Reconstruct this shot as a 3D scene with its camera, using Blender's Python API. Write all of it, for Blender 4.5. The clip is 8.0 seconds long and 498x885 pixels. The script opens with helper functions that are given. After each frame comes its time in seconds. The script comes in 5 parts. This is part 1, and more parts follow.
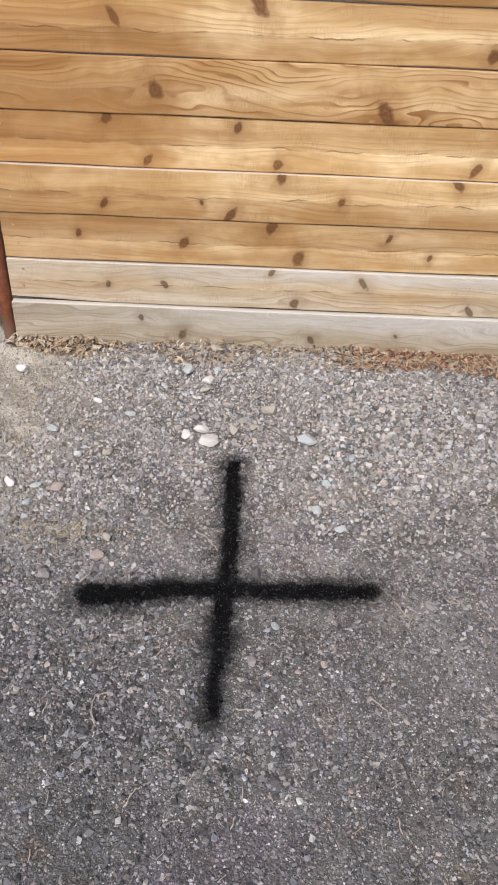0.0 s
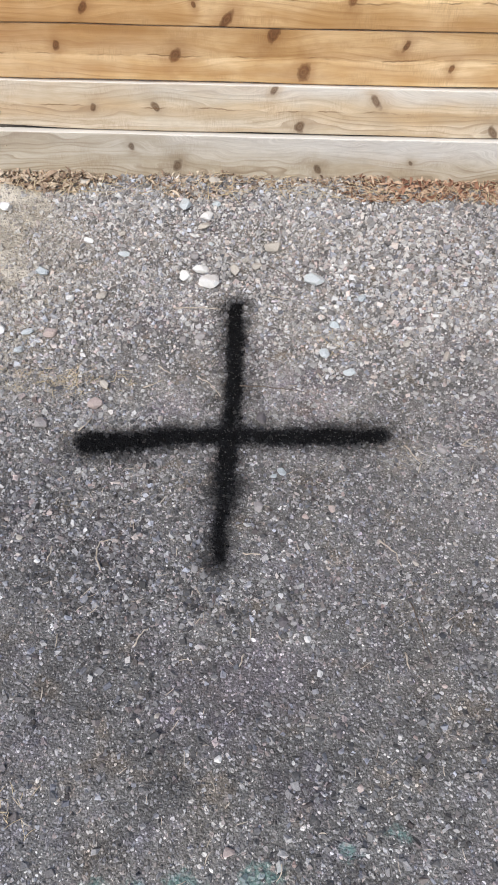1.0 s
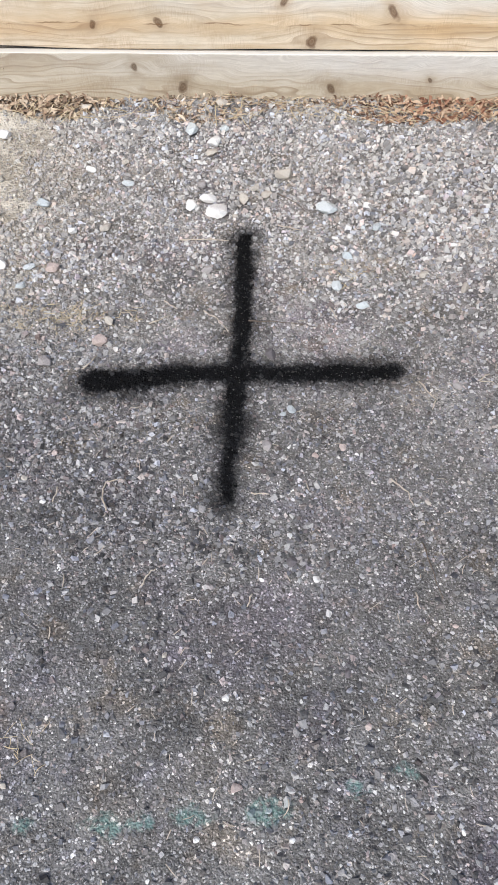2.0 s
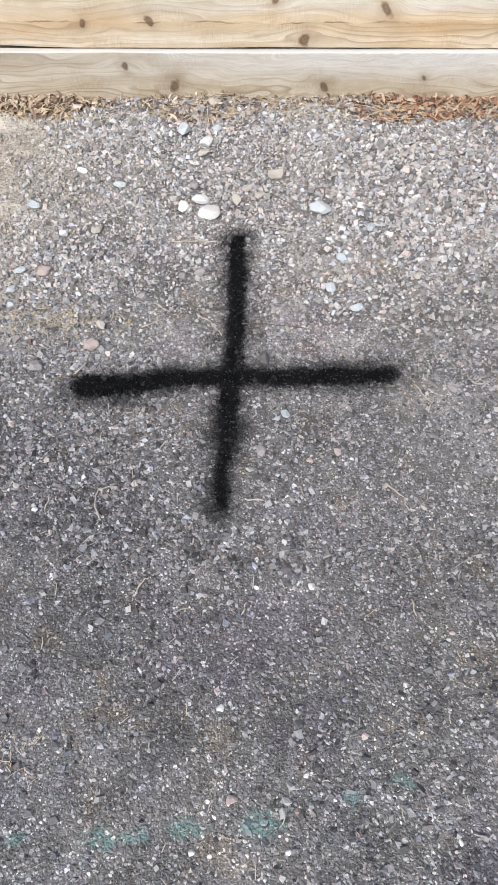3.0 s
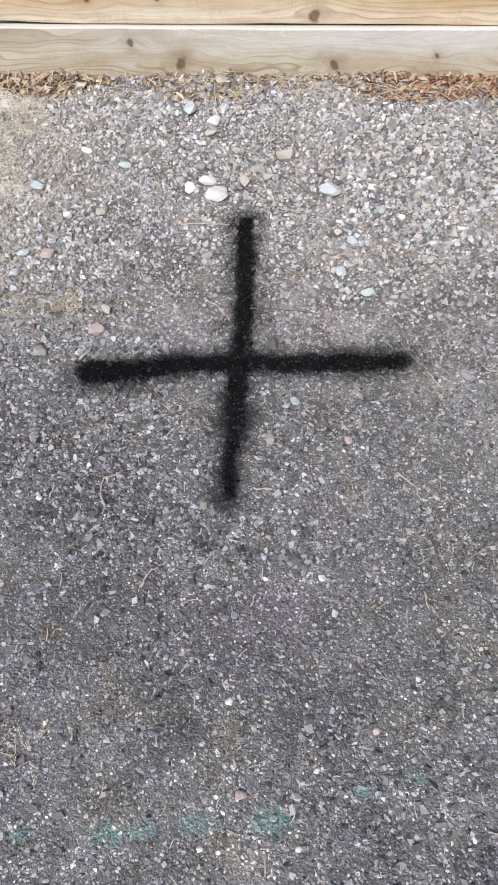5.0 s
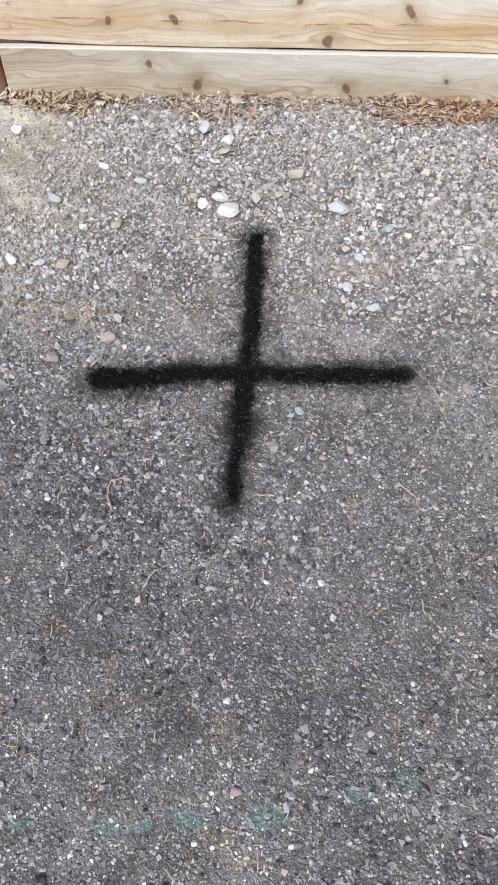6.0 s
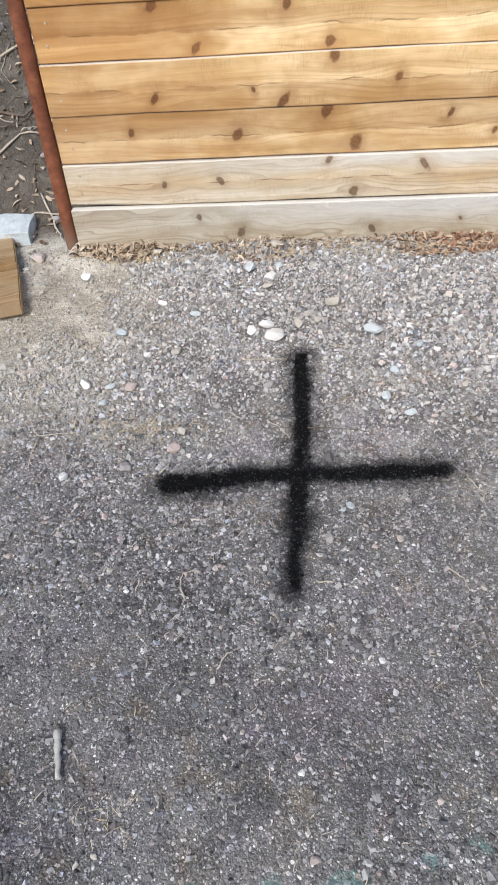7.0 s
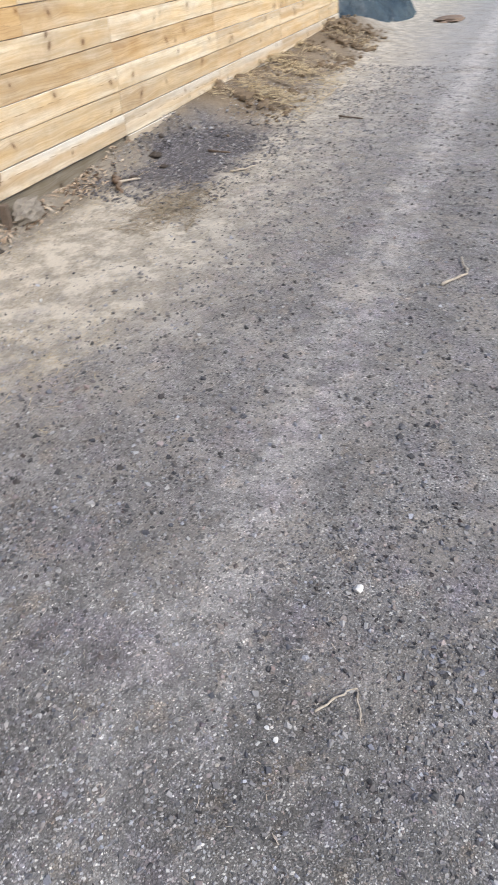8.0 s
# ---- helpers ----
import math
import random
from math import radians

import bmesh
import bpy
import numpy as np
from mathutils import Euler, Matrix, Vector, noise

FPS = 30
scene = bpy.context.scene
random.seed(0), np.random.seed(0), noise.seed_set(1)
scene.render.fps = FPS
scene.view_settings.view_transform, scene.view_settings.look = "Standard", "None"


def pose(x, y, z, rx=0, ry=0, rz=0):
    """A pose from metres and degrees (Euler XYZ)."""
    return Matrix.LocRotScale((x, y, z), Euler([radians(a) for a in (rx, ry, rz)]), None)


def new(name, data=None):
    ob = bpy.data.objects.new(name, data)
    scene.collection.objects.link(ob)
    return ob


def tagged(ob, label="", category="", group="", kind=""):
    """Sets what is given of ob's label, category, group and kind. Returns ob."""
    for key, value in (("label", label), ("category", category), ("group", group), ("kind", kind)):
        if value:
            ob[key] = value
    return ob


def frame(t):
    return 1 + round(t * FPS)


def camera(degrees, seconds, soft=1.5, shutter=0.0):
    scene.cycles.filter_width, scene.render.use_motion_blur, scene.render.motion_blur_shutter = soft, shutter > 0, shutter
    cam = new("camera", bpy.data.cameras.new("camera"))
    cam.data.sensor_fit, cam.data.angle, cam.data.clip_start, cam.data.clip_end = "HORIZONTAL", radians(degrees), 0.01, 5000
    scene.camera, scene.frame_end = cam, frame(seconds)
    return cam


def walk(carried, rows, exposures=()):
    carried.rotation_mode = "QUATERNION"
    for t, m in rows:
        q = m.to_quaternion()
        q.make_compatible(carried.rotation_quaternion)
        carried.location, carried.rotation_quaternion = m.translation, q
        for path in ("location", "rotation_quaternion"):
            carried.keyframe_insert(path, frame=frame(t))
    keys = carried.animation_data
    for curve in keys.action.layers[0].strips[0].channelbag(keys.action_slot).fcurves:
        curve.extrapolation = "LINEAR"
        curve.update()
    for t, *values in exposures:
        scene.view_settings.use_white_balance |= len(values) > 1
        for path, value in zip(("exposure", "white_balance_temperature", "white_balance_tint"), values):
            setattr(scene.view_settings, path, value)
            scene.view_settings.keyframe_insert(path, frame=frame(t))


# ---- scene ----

# ---------------------------------------------------------------- camera and walk
cam = camera(37.29, 8.0, soft=1.0, shutter=0.10)
walk(cam, [
    (0, pose(0.983, -2.790, 1.449, 53.91, -2.03, 1.11)),
    (0.5, pose(0.964, -2.748, 1.376, 48.50, -1.75, 0.94)),
    (1, pose(0.990, -2.726, 1.345, 42.76, -1.01, 0.79)),
    (1.5, pose(0.980, -2.717, 1.307, 39.18, 0.27, 1.08)),
    (1.7, pose(0.999, -2.705, 1.307, 38.13, 0.31, 1.32)),
    (2.8, pose(1.027, -2.667, 1.300, 37.75, 0.41, 1.49)),
    (3, pose(1.024, -2.659, 1.307, 37.54, 0.42, 0.96)),
    (3.5, pose(1.022, -2.638, 1.299, 35.92, -0.25, 2.91)),
    (4, pose(1.021, -2.634, 1.290, 37.33, 1.53, 1.42)),
    (4.5, pose(1.007, -2.628, 1.284, 36.28, 0.66, 0.52)),
    (5, pose(1.007, -2.629, 1.279, 36.38, 0.42, 1.24)),
    (5.2, pose(1.015, -2.634, 1.276, 36.94, 0.41, 1.62)),
    (6.3, pose(1.019, -2.735, 1.330, 38.93, 0.06, 2.86)),
    (6.5, pose(0.969, -2.786, 1.369, 42.77, 0.11, 2.12)),
    (6.7, pose(0.970, -2.826, 1.376, 41.20, -0.18, 1.60)),
    (6.9, pose(0.971, -2.862, 1.428, 46.88, 3.33, 2.57)),
    (7, pose(0.967, -2.878, 1.397, 47.71, 3.54, 2.93)),
    (7.1, pose(0.973, -2.899, 1.386, 50.25, 2.43, 2.19)),
    (7.2, pose(0.979, -2.922, 1.362, 47.48, 0.97, -4.46)),
    (7.3, pose(1.018, -2.961, 1.422, 45.58, 3.11, -11.64)),
    (7.4, pose(1.055, -3.008, 1.395, 45.28, 1.63, -19.59)),
    (7.5, pose(1.153, -3.088, 1.392, 46.09, 3.32, -30.95)),
    (7.6, pose(1.169, -3.149, 1.438, 49.33, 1.58, -39.18)),
    (7.7, pose(1.206, -3.250, 1.420, 54.58, 0.91, -47.50)),
    (7.8, pose(1.205, -3.261, 1.380, 55.96, -0.37, -57.13)),
    (7.9, pose(1.187, -3.316, 1.425, 55.34, 2.06, -65.46)),
    (8, pose(1.167, -3.341, 1.416, 55.93, 4.89, -71.47)),
], exposures=[(0.0, 0.20, 6680, 12), (0.5, 0.29, 6520, 10.5), (1.0, 0.37, 6410, 9.5), (1.7, 0.48, 6350, 9), (3.5, 0.57, 6350, 9), (5.2, 0.51, 6310, 9), (6.5, 0.47, 6340, 8.5), (7.2, 0.50, 6350, 8), (7.5, 0.53, 6370, 8.5), (8.0, 0.45, 6420, 9.5)])

# ---------------------------------------------------------------- daylight: bright overcast, sun veiled
world = bpy.data.worlds.new("world")
scene.world = world
world.use_nodes = True
wt = world.node_tree
wt.nodes.clear()
sky = wt.nodes.new("ShaderNodeTexSky")
sky.sky_type = "NISHITA"
sky.sun_disc = False
sky.sun_elevation = radians(44)
sky.sun_rotation = radians(200)
sky.air_density, sky.dust_density, sky.ozone_density = 1.0, 2.0, 1.0
bg = wt.nodes.new("ShaderNodeBackground")
bg.inputs["Strength"].default_value = 0.12
wo = wt.nodes.new("ShaderNodeOutputWorld")
wt.links.new(sky.outputs[0], bg.inputs[0])
wt.links.new(bg.outputs[0], wo.inputs[0])
sun = new("sun", bpy.data.lights.new("sun", "SUN"))
sun.data.energy = 1.9
sun.data.angle = radians(24)
sun.data.color = (1.0, 0.97, 0.93)
sun.matrix_world = pose(0, -4, 6, 46, 0, -20)


# ---------------------------------------------------------------- node helper
class Graph:
    """Short calls that add nodes to one material."""

    def __init__(self, name, rough=0.8, spec=0.3):
        self.mat = bpy.data.materials.new(name)
        self.mat.use_nodes = True
        self.nt = self.mat.node_tree
        self.nt.nodes.clear()
        self.out = self.nt.nodes.new("ShaderNodeOutputMaterial")
        self.bsdf = self.nt.nodes.new("ShaderNodeBsdfPrincipled")
        self.bsdf.inputs["Roughness"].default_value = rough
        self.bsdf.inputs["Specular IOR Level"].default_value = spec
        self.nt.links.new(self.bsdf.outputs[0], self.out.inputs[0])

    def put(self, socket, value):
        if isinstance(value, bpy.types.NodeSocket):
            self.nt.links.new(value, socket)
        elif isinstance(value, tuple) and len(value) == 3 and socket.type == "RGBA":
            socket.default_value = (*value, 1)
        else:
            socket.default_value = value

    def math(self, op, a, b=0.0, c=0.0):
        n = self.nt.nodes.new("ShaderNodeMath")
        n.operation = op
        for k, v in enumerate((a, b, c)):
            self.put(n.inputs[k], v)
        return n.outputs[0]

    def add(self, a, b):
        return self.math("ADD", a, b)

    def sub(self, a, b):
        return self.math("SUBTRACT", a, b)

    def mul(self, a, b):
        return self.math("MULTIPLY", a, b)

    def span(self, v, a, b, c=0.0, d=1.0):
        """Smooth step of v from a..b to c..d."""
        n = self.nt.nodes.new("ShaderNodeMapRange")
        n.interpolation_type = "SMOOTHSTEP"
        for k, q in enumerate((v, a, b, c, d)):
            self.put(n.inputs[k], q)
        return n.outputs[0]

    def mix_value(self, f, a, b):
        return self.add(a, self.mul(f, b - a))

    def mix(self, f, a, b, how="MIX"):
        n = self.nt.nodes.new("ShaderNodeMix")
        n.data_type = "RGBA"
        n.blend_type = how
        self.put(n.inputs[0], f)
        self.put(n.inputs[6], a)
        self.put(n.inputs[7], b)
        return n.outputs[2]

    def ramp(self, f, stops):
        n = self.nt.nodes.new("ShaderNodeValToRGB")
        e = n.color_ramp.elements
        while len(e) < len(stops):
            e.new(0.5)
        for q, (p, col) in zip(e, stops):
            q.position, q.color = p, (*col, 1)
        self.put(n.inputs[0], f)
        return n.outputs[0]

    def vec(self, x, y, z):
        n = self.nt.nodes.new("ShaderNodeCombineXYZ")
        for k, v in enumerate((x, y, z)):
            self.put(n.inputs[k], v)
        return n.outputs[0]

    def split(self, v):
        n = self.nt.nodes.new("ShaderNodeSeparateXYZ")
        self.put(n.inputs[0], v)
        return n.outputs[0], n.outputs[1], n.outputs[2]

    def noise(self, v, scale, detail=2.0, rough=0.55):
        n = self.nt.nodes.new("ShaderNodeTexNoise")
        self.put(n.inputs["Vector"], v)
        n.inputs["Scale"].default_value = scale
        n.inputs["Detail"].default_value = detail
        n.inputs["Roughness"].default_value = rough
        return n.outputs[0]

    def cells(self, v, scale, feature="F1"):
        n = self.nt.nodes.new("ShaderNodeTexVoronoi")
        n.feature = feature
        self.put(n.inputs["Vector"], v)
        n.inputs["Scale"].default_value = scale
        return n

    def geo(self, what):
        return self.nt.nodes.new("ShaderNodeNewGeometry").outputs[what]

    def local(self):
        return self.nt.nodes.new("ShaderNodeTexCoord").outputs["Object"]

    def random(self):
        return self.nt.nodes.new("ShaderNodeObjectInfo").outputs["Random"]

    def prop(self, name, what="Vector"):
        n = self.nt.nodes.new("ShaderNodeAttribute")
        n.attribute_type, n.attribute_name = "OBJECT", name
        return n.outputs[what]

    def bump(self, h, strength, distance):
        n = self.nt.nodes.new("ShaderNodeBump")
        n.inputs["Strength"].default_value = strength
        n.inputs["Distance"].default_value = distance
        self.put(n.inputs["Height"], h)
        self.put(self.bsdf.inputs["Normal"], n.outputs[0])

    def done(self, colour, rough=None):
        self.put(self.bsdf.inputs["Base Color"], colour)
        if rough is not None:
            self.put(self.bsdf.inputs["Roughness"], rough)
        return self.mat


# ---------------------------------------------------------------- materials

def spray(g):
    """How much black spray paint lies at a place: the soft-edged cross and its overspray."""
    x, y, z = g.split(g.geo("Position"))
    flat = g.vec(x, y, 0.0)
    bend = g.add(g.mul(g.span(y, -1.15, -1.33), -0.011), g.mul(g.span(y, -1.52, -1.59), -0.013))
    bend = g.add(bend, g.mul(g.span(y, -1.60, -1.70), 0.006))
    av = g.sub(x, g.add(bend, 0.948))
    ev = g.math("MAXIMUM", g.sub(g.math("ABSOLUTE", g.sub(y, -1.204)), 0.477), 0.0)
    dv = g.sub(g.math("SQRT", g.add(g.mul(av, av), g.mul(ev, ev))), g.span(y, -1.46, -1.60, 0.028, 0.021))
    line = g.add(-1.287, g.add(g.mul(g.span(x, 0.88, 0.58), -0.036), g.mul(g.span(x, 1.22, 1.42), 0.012)))
    ah = g.sub(y, line)
    eh = g.math("MAXIMUM", g.sub(g.math("ABSOLUTE", g.sub(x, 0.953)), 0.411), 0.0)
    dh = g.sub(g.math("SQRT", g.add(g.mul(ah, ah), g.mul(eh, eh))), g.span(x, 0.62, 0.84, 0.040, 0.031))
    hub = g.sub(g.math("SQRT", g.add(g.mul(av, av), g.mul(ah, ah))), 0.055)
    d = g.math("MINIMUM", g.math("MINIMUM", dv, dh), hub)
    d = g.add(d, g.mul(g.sub(g.noise(flat, 14, 2), 0.5), 0.036))
    d = g.add(d, g.mul(g.sub(g.noise(flat, 36, 3), 0.5), 0.026))
    d = g.add(d, g.mul(g.sub(g.noise(flat, 160, 2), 0.5), 0.035))
    core = g.span(d, 0.030, -0.012)
    mist = g.mul(g.mul(g.span(d, 0.10, 0.0), g.span(d, 0.08, -0.01)), g.span(g.noise(flat, 6, 3), 0.36, 0.62, 0.2, 0.9))
    return g.math("MAXIMUM", core, mist)


def worn_teal(g, flat, x, y):
    """Old turquoise marking paint, nearly worn off."""
    rag = g.mul(g.sub(g.noise(flat, 22, 4, 0.7), 0.5), 0.09)
    found = 0.0
    for cx, cy, r in ((0.563, -2.416, 0.018), (0.72, -2.412, 0.032), (0.79, -2.400, 0.024), (0.883, -2.387, 0.030), (1.04, -2.374, 0.042), (1.21, -2.335, 0.022), (1.31, -2.30, 0.014)):
        dx, dy = g.mul(g.sub(x, cx), 0.75), g.sub(y, cy)
        d = g.sub(g.math("SQRT", g.add(g.mul(dx, dx), g.mul(g.mul(dy, dy), 1.6))), r * 0.7)
        found = g.math("MAXIMUM", found, g.span(g.add(d, rag), 0.012, -0.008))
    return g.mul(found, g.span(g.noise(flat, 60, 3, 0.7), 0.36, 0.56))


STONE = [(0.0, (0.10, 0.097, 0.098)), (0.25, (0.19, 0.183, 0.182)), (0.48, (0.27, 0.262, 0.26)), (0.60, (0.33, 0.28, 0.255)),
         (0.70, (0.37, 0.37, 0.385)), (0.86, (0.47, 0.455, 0.44)), (0.96, (0.62, 0.605, 0.585)), (1.0, (0.76, 0.75, 0.73))]


def ground_material():
    g = Graph("gravel_ground", 0.92, 0.2)
    pos = g.geo("Position")
    x, y, z = g.split(pos)
    flat = g.vec(x, y, 0.0)
    big = g.noise(flat, 0.9, 3)
    mid = g.noise(flat, 5.0, 4, 0.6)
    wild = g.noise(flat, 2.2, 4, 0.65)
    warp = g.noise(flat, 60, 2)
    wob = g.vec(g.add(x, g.mul(warp, 0.012)), g.add(y, g.mul(warp, -0.010)), 0.0)
    c1, c2, c3, c4 = g.cells(wob, 150), g.cells(wob, 270), g.cells(wob, 88), g.cells(wob, 520)
    r1 = g.split(c1.outputs["Color"])[0]
    r2 = g.split(c2.outputs["Color"])[1]
    r3 = g.split(c3.outputs["Color"])[2]
    r4 = g.split(c4.outputs["Color"])[0]
    d1, d2, d3 = c1.outputs["Distance"], c2.outputs["Distance"], c3.outputs["Distance"]
    lane = g.span(g.add(x, g.mul(mid, 1.5)), 2.0, 4.6)
    bare = g.sub(1.0, g.mul(g.span(g.add(x, mid), 2.1, 3.6), 0.45))
    # gritty matrix, three sizes of grain
    fine = g.ramp(r4, [(0.0, (0.05, 0.049, 0.050)), (0.6, (0.14, 0.136, 0.134)), (1.0, (0.26, 0.253, 0.248))])
    grit = g.ramp(r2, [(0.0, (0.06, 0.057, 0.055)), (0.45, (0.135, 0.129, 0.124)), (0.8, (0.23, 0.222, 0.218)), (0.95, (0.40, 0.39, 0.38)), (1.0, (0.58, 0.57, 0.55))])
    soft = g.noise(flat, 95, 5, 0.7)
    mud = g.mix(g.span(soft, 0.3, 0.7), (0.090, 0.085, 0.079), (0.205, 0.196, 0.184))
    fine = g.mix(0.5, fine, mud)
    col = g.mix(g.span(d2, 0.62, 0.40), fine, g.mix(0.25, grit, mud))
    col = g.mix(g.mul(g.mul(g.span(r1, 0.54, 0.60), g.span(d1, 0.52, 0.38)), bare), col, g.ramp(g.math("FRACT", g.mul(r1, 29.0)), STONE))
    col = g.mix(g.mul(g.mul(g.span(r3, 0.90, 0.92), g.span(d3, 0.45, 0.32)), bare), col, g.ramp(g.math("FRACT", g.mul(r3, 71.0)), STONE))
    col = g.mix(1.0, col, (1.24, 1.23, 1.20), "MULTIPLY")
    # colour darkened at low x, well away from the fence
    darker_left = g.mul(g.span(g.add(x, g.mul(wild, 0.5)), 1.25, 0.75), g.span(y, -1.45, -2.0))
    col = g.mix(g.mul(darker_left, 0.8), col, (0.80, 0.80, 0.82), "MULTIPLY")
    # loose paler gravel towards the fence
    loose = g.span(g.add(y, g.mul(g.sub(wild, 0.5), 1.3)), -1.75, -0.45)
    loose = g.mul(loose, g.span(g.add(x, g.mul(wild, 1.6)), 5.0, 3.6))
    powder = g.mix(g.span(mid, 0.35, 0.65), (0.20, 0.188, 0.172), (0.41, 0.375, 0.325))
    chips = g.mix(g.span(d3, 0.70, 0.40), powder, g.ramp(r3, [(0.0, (0.15, 0.145, 0.142)), (0.5, (0.36, 0.343, 0.33)), (0.85, (0.60, 0.575, 0.54)), (1.0, (0.80, 0.77, 0.735))]))
    col = g.mix(g.mul(loose, 0.9), col, g.mix(g.span(d2, 0.35, 0.6), chips, g.mix(0.6, fine, powder)))
    # tone drifts over the lane: worn, dusty and damp-looking places
    drift = g.span(wild, 0.3, 0.7, 0.78, 1.22)
    col = g.mix(1.0, col, g.vec(drift, drift, drift), "MULTIPLY")
    blotch = g.noise(flat, 10.0, 5, 0.7)
    drift = g.span(blotch, 0.32, 0.68, 0.74, 1.27)
    col = g.mix(1.0, col, g.vec(drift, drift, drift), "MULTIPLY")
    clump = g.noise(flat, 24, 4, 0.6)
    col = g.mix(g.mul(g.span(clump, 0.62, 0.72), 0.55), col, (0.075, 0.070, 0.066))
    hue = g.noise(g.vec(x, y, 7.0), 8.0, 4, 0.6)
    col = g.mix(g.span(hue, 0.55, 0.68, 0.0, 0.7), col, (1.0, 0.985, 1.11), "MULTIPLY")
    col = g.mix(g.span(hue, 0.45, 0.33, 0.0, 0.8), col, (1.12, 1.01, 0.88), "MULTIPLY")
    tint = g.noise(flat, 3.2, 3)
    col = g.mix(g.span(tint, 0.50, 0.68, 0.0, 0.6), col, (1.03, 0.95, 1.08), "MULTIPLY")
    col = g.mix(g.span(tint, 0.45, 0.28, 0.0, 0.6), col, (1.06, 1.0, 0.92), "MULTIPLY")
    col = g.mix(g.mul(g.sub(1.0, bare), 0.7), col, g.mix(g.span(g.noise(flat, 34, 5, 0.7), 0.3, 0.7), (0.125, 0.120, 0.117), (0.225, 0.216, 0.209)))
    col = g.mix(g.mul(lane, 0.8), col, (1.56, 1.54, 1.54), "MULTIPLY")
    # ground colour turns paler along the lane beyond x = 6
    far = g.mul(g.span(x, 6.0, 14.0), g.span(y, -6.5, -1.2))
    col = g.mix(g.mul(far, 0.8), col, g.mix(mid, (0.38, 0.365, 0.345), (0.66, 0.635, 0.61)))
    brown = g.mul(lane, g.span(g.noise(g.vec(x, y, 3.0), 2.6, 6, 0.7), 0.46, 0.66, 0.0, 0.6))
    col = g.mix(brown, col, g.mix(g.span(soft, 0.3, 0.7), (0.27, 0.238, 0.20), (0.47, 0.425, 0.37)))
    specks = g.mul(g.mul(g.span(r3, 0.20, 0.16), g.span(d3, 0.45, 0.32)), lane)
    col = g.mix(g.mul(specks, 0.8), col, (0.055, 0.053, 0.055))
    # worn wheel track
    track = g.span(g.math("ABSOLUTE", g.add(g.add(y, 2.56), g.mul(g.sub(big, 0.5), 0.25))), 0.27, 0.03)
    track = g.mul(g.mul(track, g.span(x, 1.4, 2.6)), g.span(g.noise(flat, 6.0, 4, 0.7), 0.38, 0.60, 0.10, 1.0))
    track = g.mul(track, g.span(g.noise(flat, 26, 4, 0.7), 0.35, 0.6, 0.3, 1.0))
    col = g.mix(track, col, (1.9, 1.87, 1.84), "MULTIPLY")
    col = g.mix(g.mul(track, 0.35), col, (0.34, 0.33, 0.32))
    # sandy dirt: beside the post and along the fence from the second bay on
    ex = g.math("DIVIDE", g.sub(x, 5.2), 1.75)
    ey = g.math("DIVIDE", g.add(y, 0.78), 0.80)
    pan = g.span(g.add(g.add(g.mul(ex, ex), g.mul(ey, ey)), g.mul(g.sub(mid, 0.5), 3.4)), 1.7, 0.2)
    along = g.add(x, g.mul(g.sub(big, 0.5), 2.4))
    dirt = g.mul(g.span(along, 3.4, 5.0), g.span(g.add(y, g.mul(g.sub(mid, 0.5), 1.2)), -2.3, -0.9))
    dirt = g.mul(dirt, g.span(g.add(mid, g.mul(big, 0.6)), 0.46, 0.82))
    near = g.mul(g.span(g.add(x, g.mul(mid, 0.7)), 0.95, 0.45), g.span(g.add(y, g.mul(mid, 0.6)), -1.05, -0.45))
    sand = g.noise(flat, 45, 4, 0.7)
    tan = g.mix(g.span(sand, 0.3, 0.7), (0.36, 0.315, 0.245), (0.62, 0.555, 0.45))
    tan = g.mix(g.span(g.noise(flat, 11, 4, 0.65), 0.45, 0.7, 0.0, 0.35), tan, (0.27, 0.235, 0.19))
    tan = g.mix(g.span(g.noise(flat, 4.5, 5, 0.75), 0.44, 0.58, 0.0, 0.8), tan, (0.80, 0.73, 0.61))
    tan = g.mix(g.span(g.noise(g.vec(g.mul(x, 0.7), y, 5.0), 7.0, 5, 0.75), 0.50, 0.64, 0.0, 0.5), tan, (0.25, 0.222, 0.182))
    tan = g.mix(g.mul(g.span(r1, 0.93, 0.95), g.span(d1, 0.5, 0.4)), tan, g.ramp(g.math("FRACT", g.mul(r1, 29.0)), STONE))
    sandy = g.math("MAXIMUM", g.math("MAXIMUM", g.mul(dirt, 0.8), g.mul(pan, 0.85)), g.mul(near, 0.94))
    col = g.mix(sandy, col, tan)
    foot = g.mul(g.span(x, 4.75, 5.2), g.span(g.add(y, g.mul(g.sub(mid, 0.5), 0.35)), -0.36, -0.10))
    col = g.mix(g.mul(foot, 0.8), col, g.mix(g.span(soft, 0.3, 0.7), (0.13, 0.108, 0.085), (0.31, 0.265, 0.205)))
    # brown soil under the straw, a fan of dark slate chips, the bank behind
    heapy = g.mul(g.mul(g.span(x, 8.2, 9.2), g.span(x, 17.5, 15.5)), g.span(g.add(y, g.mul(g.sub(wild, 0.5), 1.1)), -0.95, -0.6))
    col = g.mix(g.mul(heapy, 0.85), col, g.mix(g.noise(flat, 22, 5, 0.7), (0.06, 0.045, 0.032), (0.36, 0.275, 0.18)))
    slate = g.mul(g.mul(g.span(x, 6.2, 7.0), g.span(x, 9.2, 8.3)), g.span(g.math("ABSOLUTE", g.add(g.add(y, 0.55), g.mul(g.sub(wild, 0.5), 0.7))), 0.55, 0.25))
